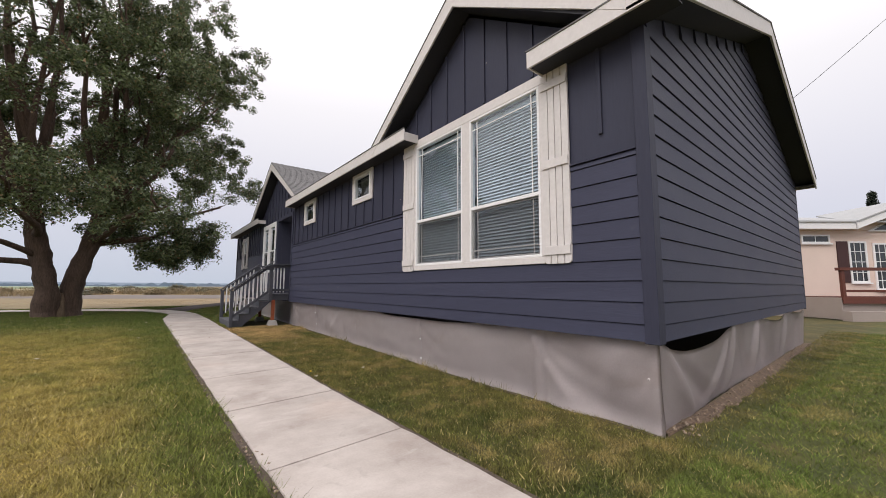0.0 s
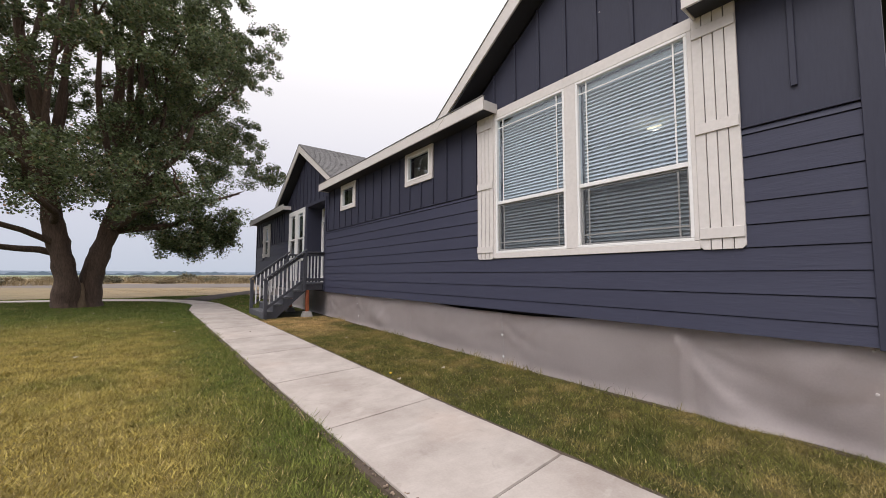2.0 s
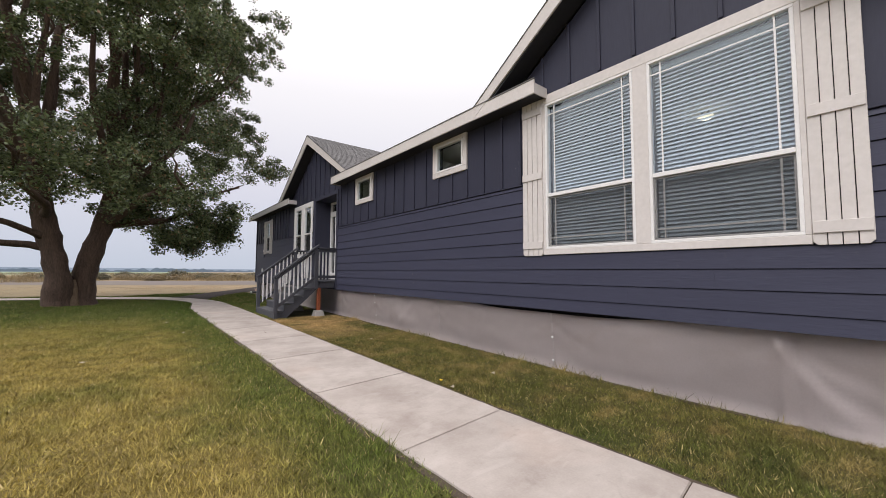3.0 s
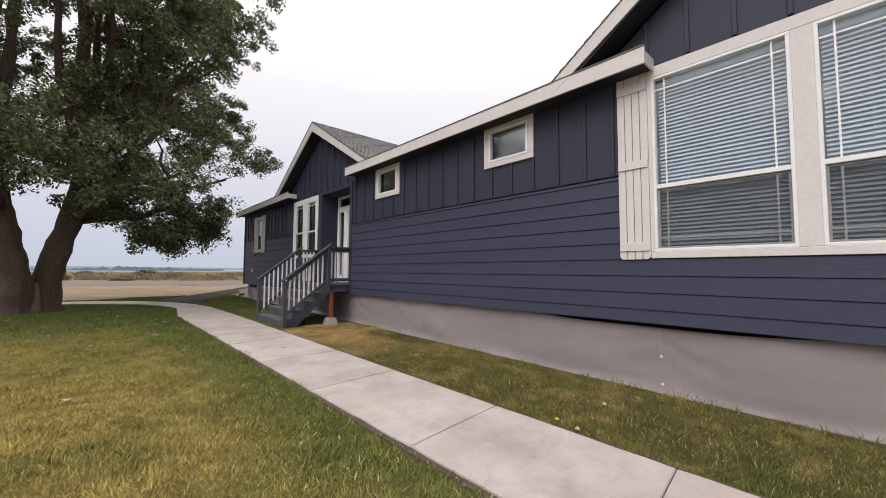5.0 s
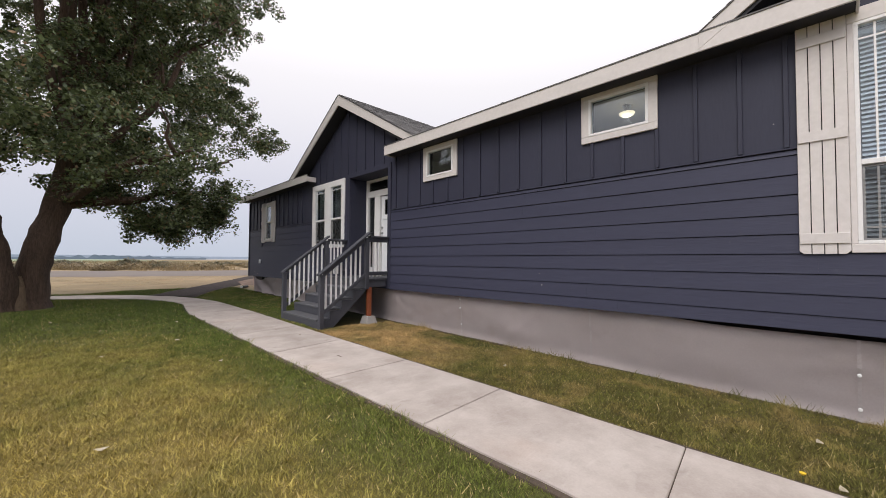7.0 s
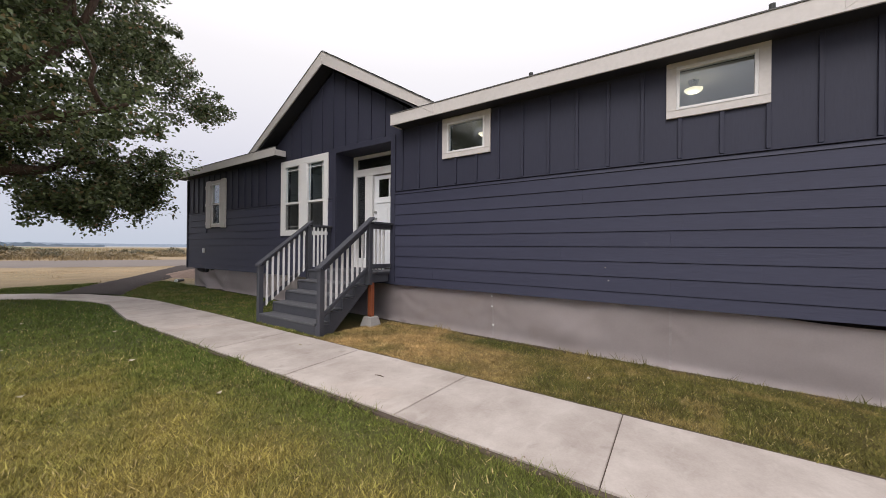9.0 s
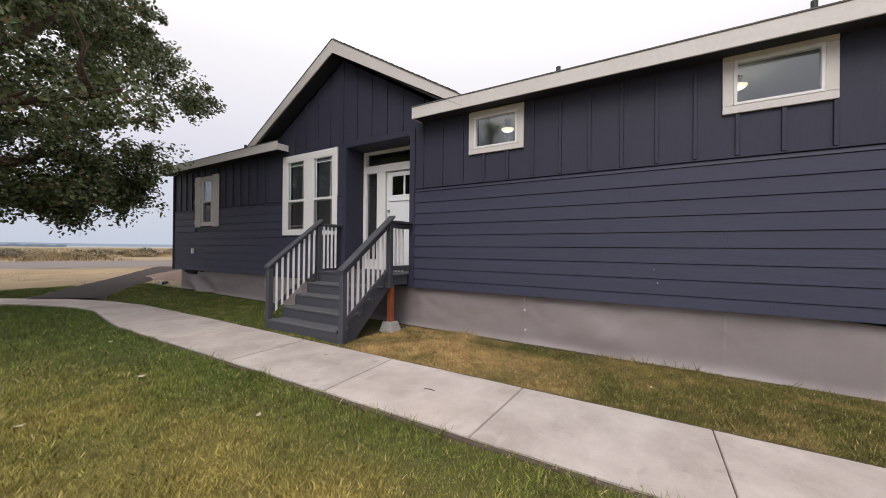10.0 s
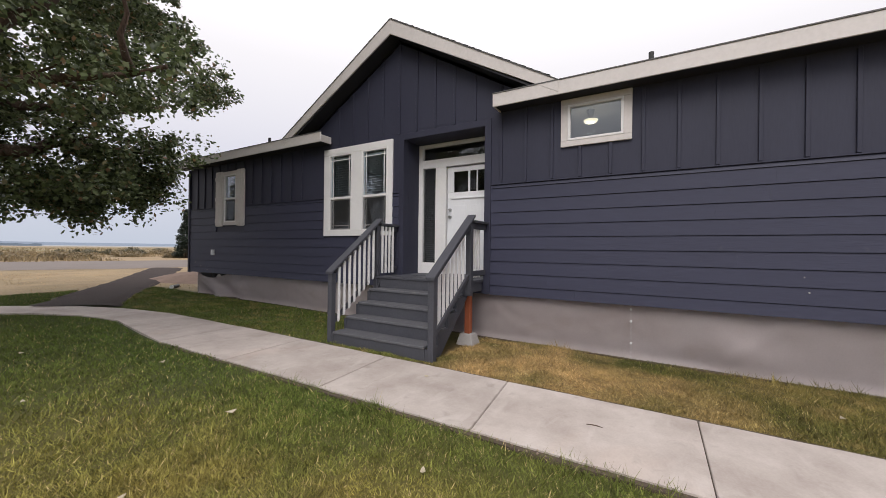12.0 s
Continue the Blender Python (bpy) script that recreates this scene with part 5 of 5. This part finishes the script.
# no clump hangs alone in the air
near = np.array([(((cl - c) ** 2).sum(1) < 0.72).sum() for c in cl])
cl = cl[near > 2]
co, quads = leaves(7, cl, r_.uniform(0.20, 0.50, len(cl)) * (1 - 0.2 * np.clip((cl[:, 2] - 6) / 4, 0, 1)), 120, 0.052)
crown = hang(tagged(new("crown", cloud("crown", co, quads, LEAF)), "green leaves", kind="stuff"), tree)

# fallen leaves and litter on the lawn
def flat_leaf(name, x, y, s, turn, material, label):
    bm = bmesh.new()
    z = float(rise(y)) + 0.012
    pts = [(x + s * q * math.cos(turn + a), y + s * q * math.sin(turn + a), z + 0.008 * math.cos(a * 2)) for a, q in ((0, 1.1), (0.8, 0.62), (1.7, 0.5), (2.6, 0.6), (3.14, 0.9), (3.7, 0.6), (4.6, 0.5), (5.5, 0.62))]
    prism(bm, pts, (0, 0, -0.002))
    return solid(name, bm, material, label, "leaf", "fallen leaves")


DRYLEAF = surface("dry_leaf", (0.34, 0.29, 0.21), (0.55, 0.49, 0.38), 0.8, 30, 90, 0.2)
rng = random.Random(3)
for x, y in ((-1.27, 12.62), (-0.12, 11.33), (1.96, 5.48), (-2.4, 13.6), (-1.2, 14.9), (-0.3, 13.2), (-3.1, 12.2), (-1.9, 16.6), (-0.8, 17.0), (-3.8, 15.4), (0.0, 15.2), (2.75, 5.6), (2.6, 8.6), (-1.4, 9.3), (-2.2, 8.2), (-3.5, 9.6), (1.4, 12.3), (-2.8, 17.6)):
    flat_leaf("fallen_leaf", x, y, rng.uniform(0.03, 0.048), rng.uniform(0, 6), DRYLEAF, "pale dry fallen leaf on the lawn")

# pale chips and nail heads on the siding
for y, z, r in ((8.604, 1.101, 0.011), (8.647, 1.274, 0.008), (21.778, 1.088, 0.014), (21.46, 0.985, 0.016), (21.13, 0.90, 0.016), (5.9, 2.9, 0.006), (3.62, 4.45, 0.012)):
    xs = FX - 0.012 if z < 2.6 else FX + 0.013
    part("nail_patch", tube(bmesh.new(), [(xs + 0.006, y, z), (xs - 0.002, y, z)], [r, r * 0.7], 8), BLOCK, house)
pipe = thing("drain_pipe", (3.7, 23.4, 0.25), "short black drain pipe end with white rim on dirt", "pipe")
part("barrel", tube(bmesh.new(), [(3.62, 23.3, 0.27), (4.0, 23.75, 0.25)], [0.05, 0.05], 14), BLACKM, pipe)
part("rim", tube(bmesh.new(), [(3.60, 23.28, 0.265), (3.63, 23.31, 0.265)], [0.055, 0.055], 14), PLASTIC, pipe, "white rim")
DANDE = surface("yellow_petals", (0.65, 0.42, 0.02), (0.8, 0.55, 0.04), 0.7, 40, 90, 0.2)
dand = thing("dandelion", (1.93, 5.67, 0.0), "small yellow dandelion at the walk's edge", "flower")
part("head", tube(bmesh.new(), [(1.95, 5.67, 0.045), (1.95, 5.67, 0.06), (1.95, 5.67, 0.064)], [0.008, 0.02, 0.012], 12), DANDE, dand)
part("stalk", tube(bmesh.new(), [(1.955, 5.67, -0.03), (1.95, 5.67, 0.046)], [0.003, 0.003], 6), LEAF, dand)

twig = thing("twig", (1.2, 10.48, float(rise(10.48))), "thin curved dark twig lying on the walk", "twig")
part("stick", tube(bmesh.new(), [(1.19, 10.55, float(rise(10.5)) + 0.004), (1.20, 10.51, float(rise(10.5)) + 0.006), (1.203, 10.47, float(rise(10.5)) + 0.006), (1.196, 10.42, float(rise(10.5)) + 0.004)], [0.003, 0.004, 0.004, 0.002], 8), BARK, twig, smooth=True)


# ---- neighbour's house ----
NU, NN = Vector((0.79, -0.613, 0)), Vector((0.613, 0.79, 0))
NO = Vector((24.6, 3.7, 0))


def nb(s, d, z):
    """Along the neighbour's front, behind it, and up."""
    p = NO + NU * s + NN * d
    return (p.x, p.y, z)


def nbox(*bs):
    bm = bmesh.new()
    for s0, s1, d0, d1, z0, z1 in bs:
        prism(bm, [nb(s0, d0, z0), nb(s1, d0, z0), nb(s1, d1, z0), nb(s0, d1, z0)], (0, 0, z1 - z0))
    return bm


neigh = thing("neighbour_house", nb(2, 4, 0), "peach manufactured house with pale roof and white trim", "house")
part("wall", nbox((-9, 14, 0, 8, 0.67, 4.06)), NBWALL, neigh)
part("skirting", nbox((-8.95, 13.95, 0.05, 7.95, -0.1, 0.67)), NBSKIRT, neigh)
part("fascia", nbox((-9.4, 2.4, -0.50, -0.44, 4.06, 4.38)), WHITE, neigh)
part("soffit", nbox((-9.4, 2.4, -0.44, 0.02, 4.06, 4.10)), WHITE, neigh)
bm = prism(bmesh.new(), [nb(-9.4, -0.55, 4.36), nb(14.4, -0.55, 4.36), nb(14.4, 4.0, 5.35), nb(-9.4, 4.0, 5.35)], (0, 0, 0.08))
part("roof", bm, NBROOF, neigh)
part("roof", prism(bmesh.new(), [nb(-9.4, 8.5, 4.36), nb(-9.4, 4.0, 5.35), nb(14.4, 4.0, 5.35), nb(14.4, 8.5, 4.36)], (0, 0, 0.08)), NBROOF, neigh)
# front gable over the porch
gs, gm, ge, gz, gt = 2.2, 5.2, 8.2, 4.36, 5.50
part("gable_wall", prism(bmesh.new(), [nb(gs + 0.3, -0.06, 4.05), nb(ge - 0.3, -0.06, 4.05), nb(ge - 0.3, -0.06, 4.2), nb(gm, -0.06, gt - 0.3), nb(gs + 0.3, -0.06, 4.2)], tuple(NN * 0.3)), NBWALL, neigh)
for a, b in ((gs, gm), (ge, gm)):
    part("rake_board", prism(bmesh.new(), [nb(a, -0.62, gz), nb(b, -0.62, gt), nb(b, -0.62, gt - 0.32), nb(a, -0.62, gz - 0.30)], tuple(NN * 0.06)), WHITE, neigh)
    part("gable_roof", prism(bmesh.new(), [nb(a, -0.66, gz + 0.02), nb(gm, -0.66, gt + 0.02), nb(gm, 4.3, gt + 0.02), nb(a, -0.3, gz + 0.02)], (0, 0, 0.07)), NBROOF, neigh)


def nb_window(s0, s1, z0, z1, nx, nz):
    w = part("window", nbox((s0, s1, -0.06, -0.01, z0, z0 + 0.08), (s0, s1, -0.06, -0.01, z1 - 0.08, z1), (s0, s0 + 0.08, -0.06, -0.01, z0 + 0.08, z1 - 0.08), (s1 - 0.08, s1, -0.06, -0.01, z0 + 0.08, z1 - 0.08)), WHITE, neigh)
    part("pane", nbox((s0 + 0.07, s1 - 0.07, -0.025, -0.015, z0 + 0.07, z1 - 0.07)), NBGLASS, w)
    for i in range(1, nx):
        s = s0 + (s1 - s0) * i / nx
        part("glazing_bar", nbox((s - 0.014, s + 0.014, -0.045, -0.03, z0 + 0.08, z1 - 0.08)), WHITE, w)
    for i in range(1, nz):
        z = z0 + (z1 - z0) * i / nz
        part("glazing_bar", nbox((s0 + 0.08, s1 - 0.08, -0.0455, -0.0305, z - 0.014, z + 0.014)), WHITE, w)
    part("sill", nbox((s0 - 0.06, s1 + 0.06, -0.12, -0.065, z0 - 0.06, z0)), WHITE, w)


NBGLASS = surface("dark_window_glass", (0.03, 0.033, 0.036), (0.06, 0.064, 0.07), 0.08, 0.6, 3, 0.02)
nb_window(0.02, 1.40, 3.42, 3.84, 2, 1)
nb_window(2.25, 3.12, 1.55, 3.52, 3, 4)
nb_window(3.42, 4.3, 1.2, 3.45, 3, 5)
part("shutter", nbox((1.70, 2.22, -0.05, -0.005, 1.55, 3.52)), PLUM, neigh, "dark red shutter")
bm = prism(bmesh.new(), [nb(3.2, -0.10, 4.0), nb(4.7, -0.10, 4.0), nb(4.7, -0.10, 4.78)], tuple(NN * 0.06))
part("gable_window_trim", bm, WHITE, neigh)
part("gable_window", prism(bmesh.new(), [nb(3.5, -0.12, 4.08), nb(4.65, -0.12, 4.08), nb(4.65, -0.12, 4.66)], tuple(NN * 0.02)), NBGLASS, neigh)
deck = thing("porch_deck", nb(4, -1.5, 0), "red-stained wooden porch deck with rails", "deck")
part("deck_floor", nbox((-0.75, 9.5, -2.4, -0.02, 0.80, 0.92)), NBRED, deck)
part("deck_apron", nbox((-0.70, 9.5, -2.30, -2.26, -0.05, 0.79)), NBSKIRT, deck, "tan boards closing the deck foot")
part("rim_board", nbox((-0.76, 9.5, -2.45, -2.41, 0.66, 0.93)), NBRED, deck)
for s in (-0.62, 1.4, 3.5, 5.6, 7.7):
    part("post", nbox((s - 0.06, s + 0.06, -2.39, -2.27, 0.92, 2.02)), NBRED, deck)
part("hand_rail", nbox((-0.78, 9.5, -2.44, -2.22, 2.02, 2.14)), NBRED, deck)
part("lower_rail", nbox((-0.56, 9.4, -2.36, -2.30, 1.12, 1.22)), NBRED, deck)
part("side_skirt", nbox((-0.78, -0.755, -2.38, -0.02, 0.0, 0.90)), NBSKIRT, deck, "tan board closing the deck side")
part("bottom_step", nbox((-0.9, 0.9, -2.85, -2.46, -0.05, 0.36)), NBSKIRT, deck, "tan bottom step")


# ---- conifers ----
def conifer(x, y, h, r, seed):
    z0 = float(rise(y)) - 0.1
    t = thing("conifer", (x, y, z0), "dark narrow conifer behind the houses", "tree", "conifers")
    part("trunk", tube(bmesh.new(), [(x, y, z0), (x, y, z0 + h)], [0.16, 0.02], 8), BARK, t)
    q = np.random.default_rng(seed)
    k = 260
    zz = q.random(k) ** 1.2
    rr = r * (1 - zz) * (0.55 + 0.5 * q.random(k))
    a = q.random(k) * 6.283
    c = np.stack([x + rr * np.cos(a), y + rr * np.sin(a), z0 + 0.4 + zz * (h - 0.5)], -1)
    c_, f_ = leaves(seed, c, np.full(k, 0.12 + r * 0.14), 45, 0.09)
    hang(tagged(new("crown", cloud("crown", c_, f_, NEEDLE)), kind="stuff"), t)


conifer(19.9, 57.4, 5.6, 1.35, 31)
c_ = nb(19.9, 14, 0)
conifer(c_[0], c_[1], 9.7, 1.4, 32)

# ---- overhead line ----
bm = bmesh.new()
P, Q = Vector((19.0, 6.3, 6.0)), Vector((32.0, -5.7, 21.5))
tube(bm, [P.lerp(Q, i / 14) - Vector((0, 0, 0.35 * math.sin(math.pi * i / 14))) for i in range(15)], [0.012] * 15, 6)
line_ = solid("overhead_cable", bm, BLACKM, "thin black overhead service cable", "cable")


# ---- dry field: scrub, weeds, far land ----
def scrub(name, k, x0, x1, y0, y1, h0, h1, seed, tone, label):
    q = np.random.default_rng(seed)
    x, y = q.uniform(x0, x1, k), q.uniform(y0, y1, k)
    keep = vnoise(x, y, 0.10, 14) + 0.4 * vnoise(x, y, 0.5, 15) > 0.62
    x, y = x[keep], y[keep]
    n_ = len(x)
    h = q.uniform(h0, h1, n_) * (0.4 + vnoise(x, y, 0.2, 16))
    b, a = q.uniform(0, 6.283, n_), q.uniform(0, 6.283, n_)
    p = np.stack([x, y, rise(y) - 0.05], -1)
    s = np.stack([np.cos(a), np.sin(a), 0 * a], -1) * (0.008 + 0.06 * h)[:, None]
    tip = p + np.stack([np.cos(b) * h * 0.5, np.sin(b) * h * 0.5, h], -1)
    co = np.stack([p - s, p + s, tip], 1).reshape(-1, 3)
    col = np.array(tone)[None] * q.uniform(0.6, 1.4, n_)[:, None] * np.array([1, 1, 1])[None]
    return tagged(new(name, cloud(name, co, np.arange(3 * n_).reshape(-1, 3), SCRUB, np.repeat(col, 3, 0))), label, "weeds", kind="stuff")


scrub("dry_grass", 80000, -60, 70, 50, 90, 0.14, 0.5, 41, (0.26, 0.20, 0.115), "tall dry grass beyond the road")
scrub("dry_grass", 60000, -30, 40, 22.5, 40, 0.02, 0.07, 42, (0.34, 0.25, 0.15), "short dry stubble by the road")
scrub("dry_grass", 50000, -150, 220, 80, 200, 0.3, 0.9, 43, (0.27, 0.225, 0.135), "distant dry weeds")


def bush(x, y, r, h, seed, leaf=None, label="scrubby grey-green bush in the dry field"):
    z0 = float(rise(y)) - 0.05
    q = np.random.default_rng(seed)
    d = q.normal(size=(40, 3))
    d /= np.linalg.norm(d, axis=1)[:, None]
    c = np.stack([x + d[:, 0] * r * 0.8, y + d[:, 1] * r * 0.8, z0 + h * 0.10 + np.abs(d[:, 2]) * h * 0.55], -1)
    co, f = leaves(seed, c, np.full(40, 0.3 * r), 40, 0.10)
    t = thing("bush", (x, y, z0), label, "bush", "field bushes")
    part("stem", tube(bmesh.new(), [(x, y, z0), (x, y, z0 + h * 0.6)], [0.05, 0.02], 6), BARK, t)
    hang(tagged(new("foliage", cloud("foliage", co, f, leaf or SAGE)), kind="stuff"), t)


for i, (x, y, r, h) in enumerate(((3.0, 62, 1.3, 1.6), (13, 66, 1.0, 1.2), (-6.5, 58, 1.4, 0.9), (-13, 56, 1.2, 0.9), (20, 72, 1.5, 1.3), (8, 75, 1.2, 0.9), (27, 70, 1.6, 1.1), (-24, 60, 1.6, 1.0), (34, 80, 2.0, 1.5), (-3, 90, 1.4, 1.2))):
    bush(x, y, r, h, 60 + i)
rng = random.Random(21)
for i in range(34):
    y = rng.uniform(58, 120)
    bush(rng.uniform(-0.5, 0.75) * y, y, rng.uniform(0.6, 1.5), rng.uniform(0.5, 1.1), 90 + i)
for i in range(46):
    y = rng.uniform(56, 92)
    bush(rng.uniform(-0.4, 0.55) * y, y, rng.uniform(0.9, 2.4), rng.uniform(0.4, 0.9), 140 + i, TANLEAF, "low clump of dry tan weeds beyond the road")


def ridge(name, dist, a0, a1, base, high, rough, seed, material, label):
    """A far skyline seen across the plain."""
    bm = bmesh.new()
    k = 220
    prev = None
    for i in range(k + 1):
        a = radians(a0 + (a1 - a0) * i / k)
        x, y = dist * math.sin(a), dist * math.cos(a)
        n1 = noise.noise(Vector((i * 0.03, seed, 0))) * 0.5 + 0.5
        n2 = noise.noise(Vector((i * 0.35, seed, 3))) * 0.5 + 0.5
        top = base + high * (n1 * (1 - rough) + n1 * n2 * rough * 1.6)
        cur = (bm.verts.new((x, y, -2)), bm.verts.new((x, y, top)), bm.verts.new((x * 1.06, y * 1.06, -2)))
        if prev:
            bm.faces.new((prev[0], cur[0], cur[1], prev[1])), bm.faces.new((prev[1], cur[1], cur[2], prev[2]))
        prev = cur
    return solid(name, bm, material, label, "hills", kind="structure")


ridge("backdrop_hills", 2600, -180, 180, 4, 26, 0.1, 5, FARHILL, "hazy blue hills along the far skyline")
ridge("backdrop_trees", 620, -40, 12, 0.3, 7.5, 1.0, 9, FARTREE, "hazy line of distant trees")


# ---- pebbles at the house end, soil strips ----
bm = ribbon([(3.74, 1.53), (4.6, 1.46), (6, 1.50), (9, 1.64), (12.4, 1.82)], [(3.74, 1.60), (4.6, 1.64), (6, 1.72), (9, 1.86), (12.4, 1.98)], 0.004, 14, 0.12)
solid("gravel_strip", bm, LITTER, "strip of gravel and dirt along the skirting", "gravel", kind="structure")
peb = thing("pebbles", (7, 1.5, 0), "loose brown pebbles along the house end", "stones", kind="stuff")
rng = random.Random(9)
shapes = []
for i in range(5):
    bm = bmesh.new()
    bmesh.ops.create_icosphere(bm, subdivisions=1, radius=1)
    for v in bm.verts:
        v.co *= 0.8 + 0.35 * noise.noise(v.co * 1.3 + Vector((i * 5, 0, 0)))
        v.co.z *= 0.6
    shapes.append(finish("pebble", bm, ROCK))
for i in range(260):
    x = 3.85 + 8.4 * rng.random() ** 1.4
    y = end_y(x) + 0.06 - abs(rng.gauss(0, 0.13))
    s = 0.007 + 0.022 * rng.random() ** 2.2
    piece("pebble", shapes[i % 5], peb, (x, y, s * 0.2), (rng.random(), rng.random(), rng.random() * 6), (s, s * rng.uniform(0.6, 1), s))


crumbs = thing("rubble", (0.7, 4, 0), "pinkish concrete crumbs along the walk's edge", "stones", kind="stuff")
for i in range(170):
    y = rng.choice((2.2, 3.4, 4.9, 6.0, 8.6, 10.9)) + rng.gauss(0, 0.35)
    x = walk_edges(y)[0] - 0.035 + rng.gauss(0, 0.035)
    q = rng.uniform(0.005, 0.018)
    piece("crumb", shapes[i % 5], crumbs, (x, y, float(rise(y)) - 0.012 + q * 0.5), (rng.random(), rng.random(), rng.random() * 6), (q, q * rng.uniform(0.6, 1), q))


# ---- grass ----
def open_lawn(x, y):
    return off_walk(x, y) & ~((x > 3.68) & (y > 1.46 + (x - FX) * SKEWE)) & lawn_mask(x, y) & ~in_drive(x, y) & (np.hypot(x + 2.6, y - 20.1) > 0.7) & ~((x > 1.9) & (y > 12.6) & (y < 14.4))


blades("grass_blades", -5.0, 1.6, -2.2, 14.0, 10500, 0.033, 0.0024, 1, open_lawn, "mown lawn grass, green and yellowed", True)
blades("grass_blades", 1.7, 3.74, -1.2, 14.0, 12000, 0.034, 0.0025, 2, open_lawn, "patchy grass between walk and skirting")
blades("grass_blades", 1.9, 17, -7.0, 2.2, 4200, 0.034, 0.0034, 3, open_lawn, "lawn at the end of the house", True)
blades("grass_blades", -14, 3.4, -8, 14, 1500, 0.040, 0.006, 4, open_lawn, "mown lawn grass, yellowed", True)
blades("grass_blades", -13, 3.7, 12.0, 25, 3000, 0.042, 0.0046, 5, open_lawn, "green lawn under the tree")
blades("grass_tufts", 0.40, 0.85, -0.5, 16, 1800, 0.085, 0.0034, 6, lambda x, y: off_walk(x, y) & (vnoise(x, y, 1.4, 31) > 0.52), "longer grass tufts along the walk")
blades("grass_tufts", 3.54, 3.70, 1.6, 12.4, 900, 0.11, 0.004, 8, lambda x, y: (vnoise(x, y, 1.7, 33) > 0.5) & (vnoise(x, y, 7.0, 34) > 0.4), "dark weeds along the foot of the skirting")
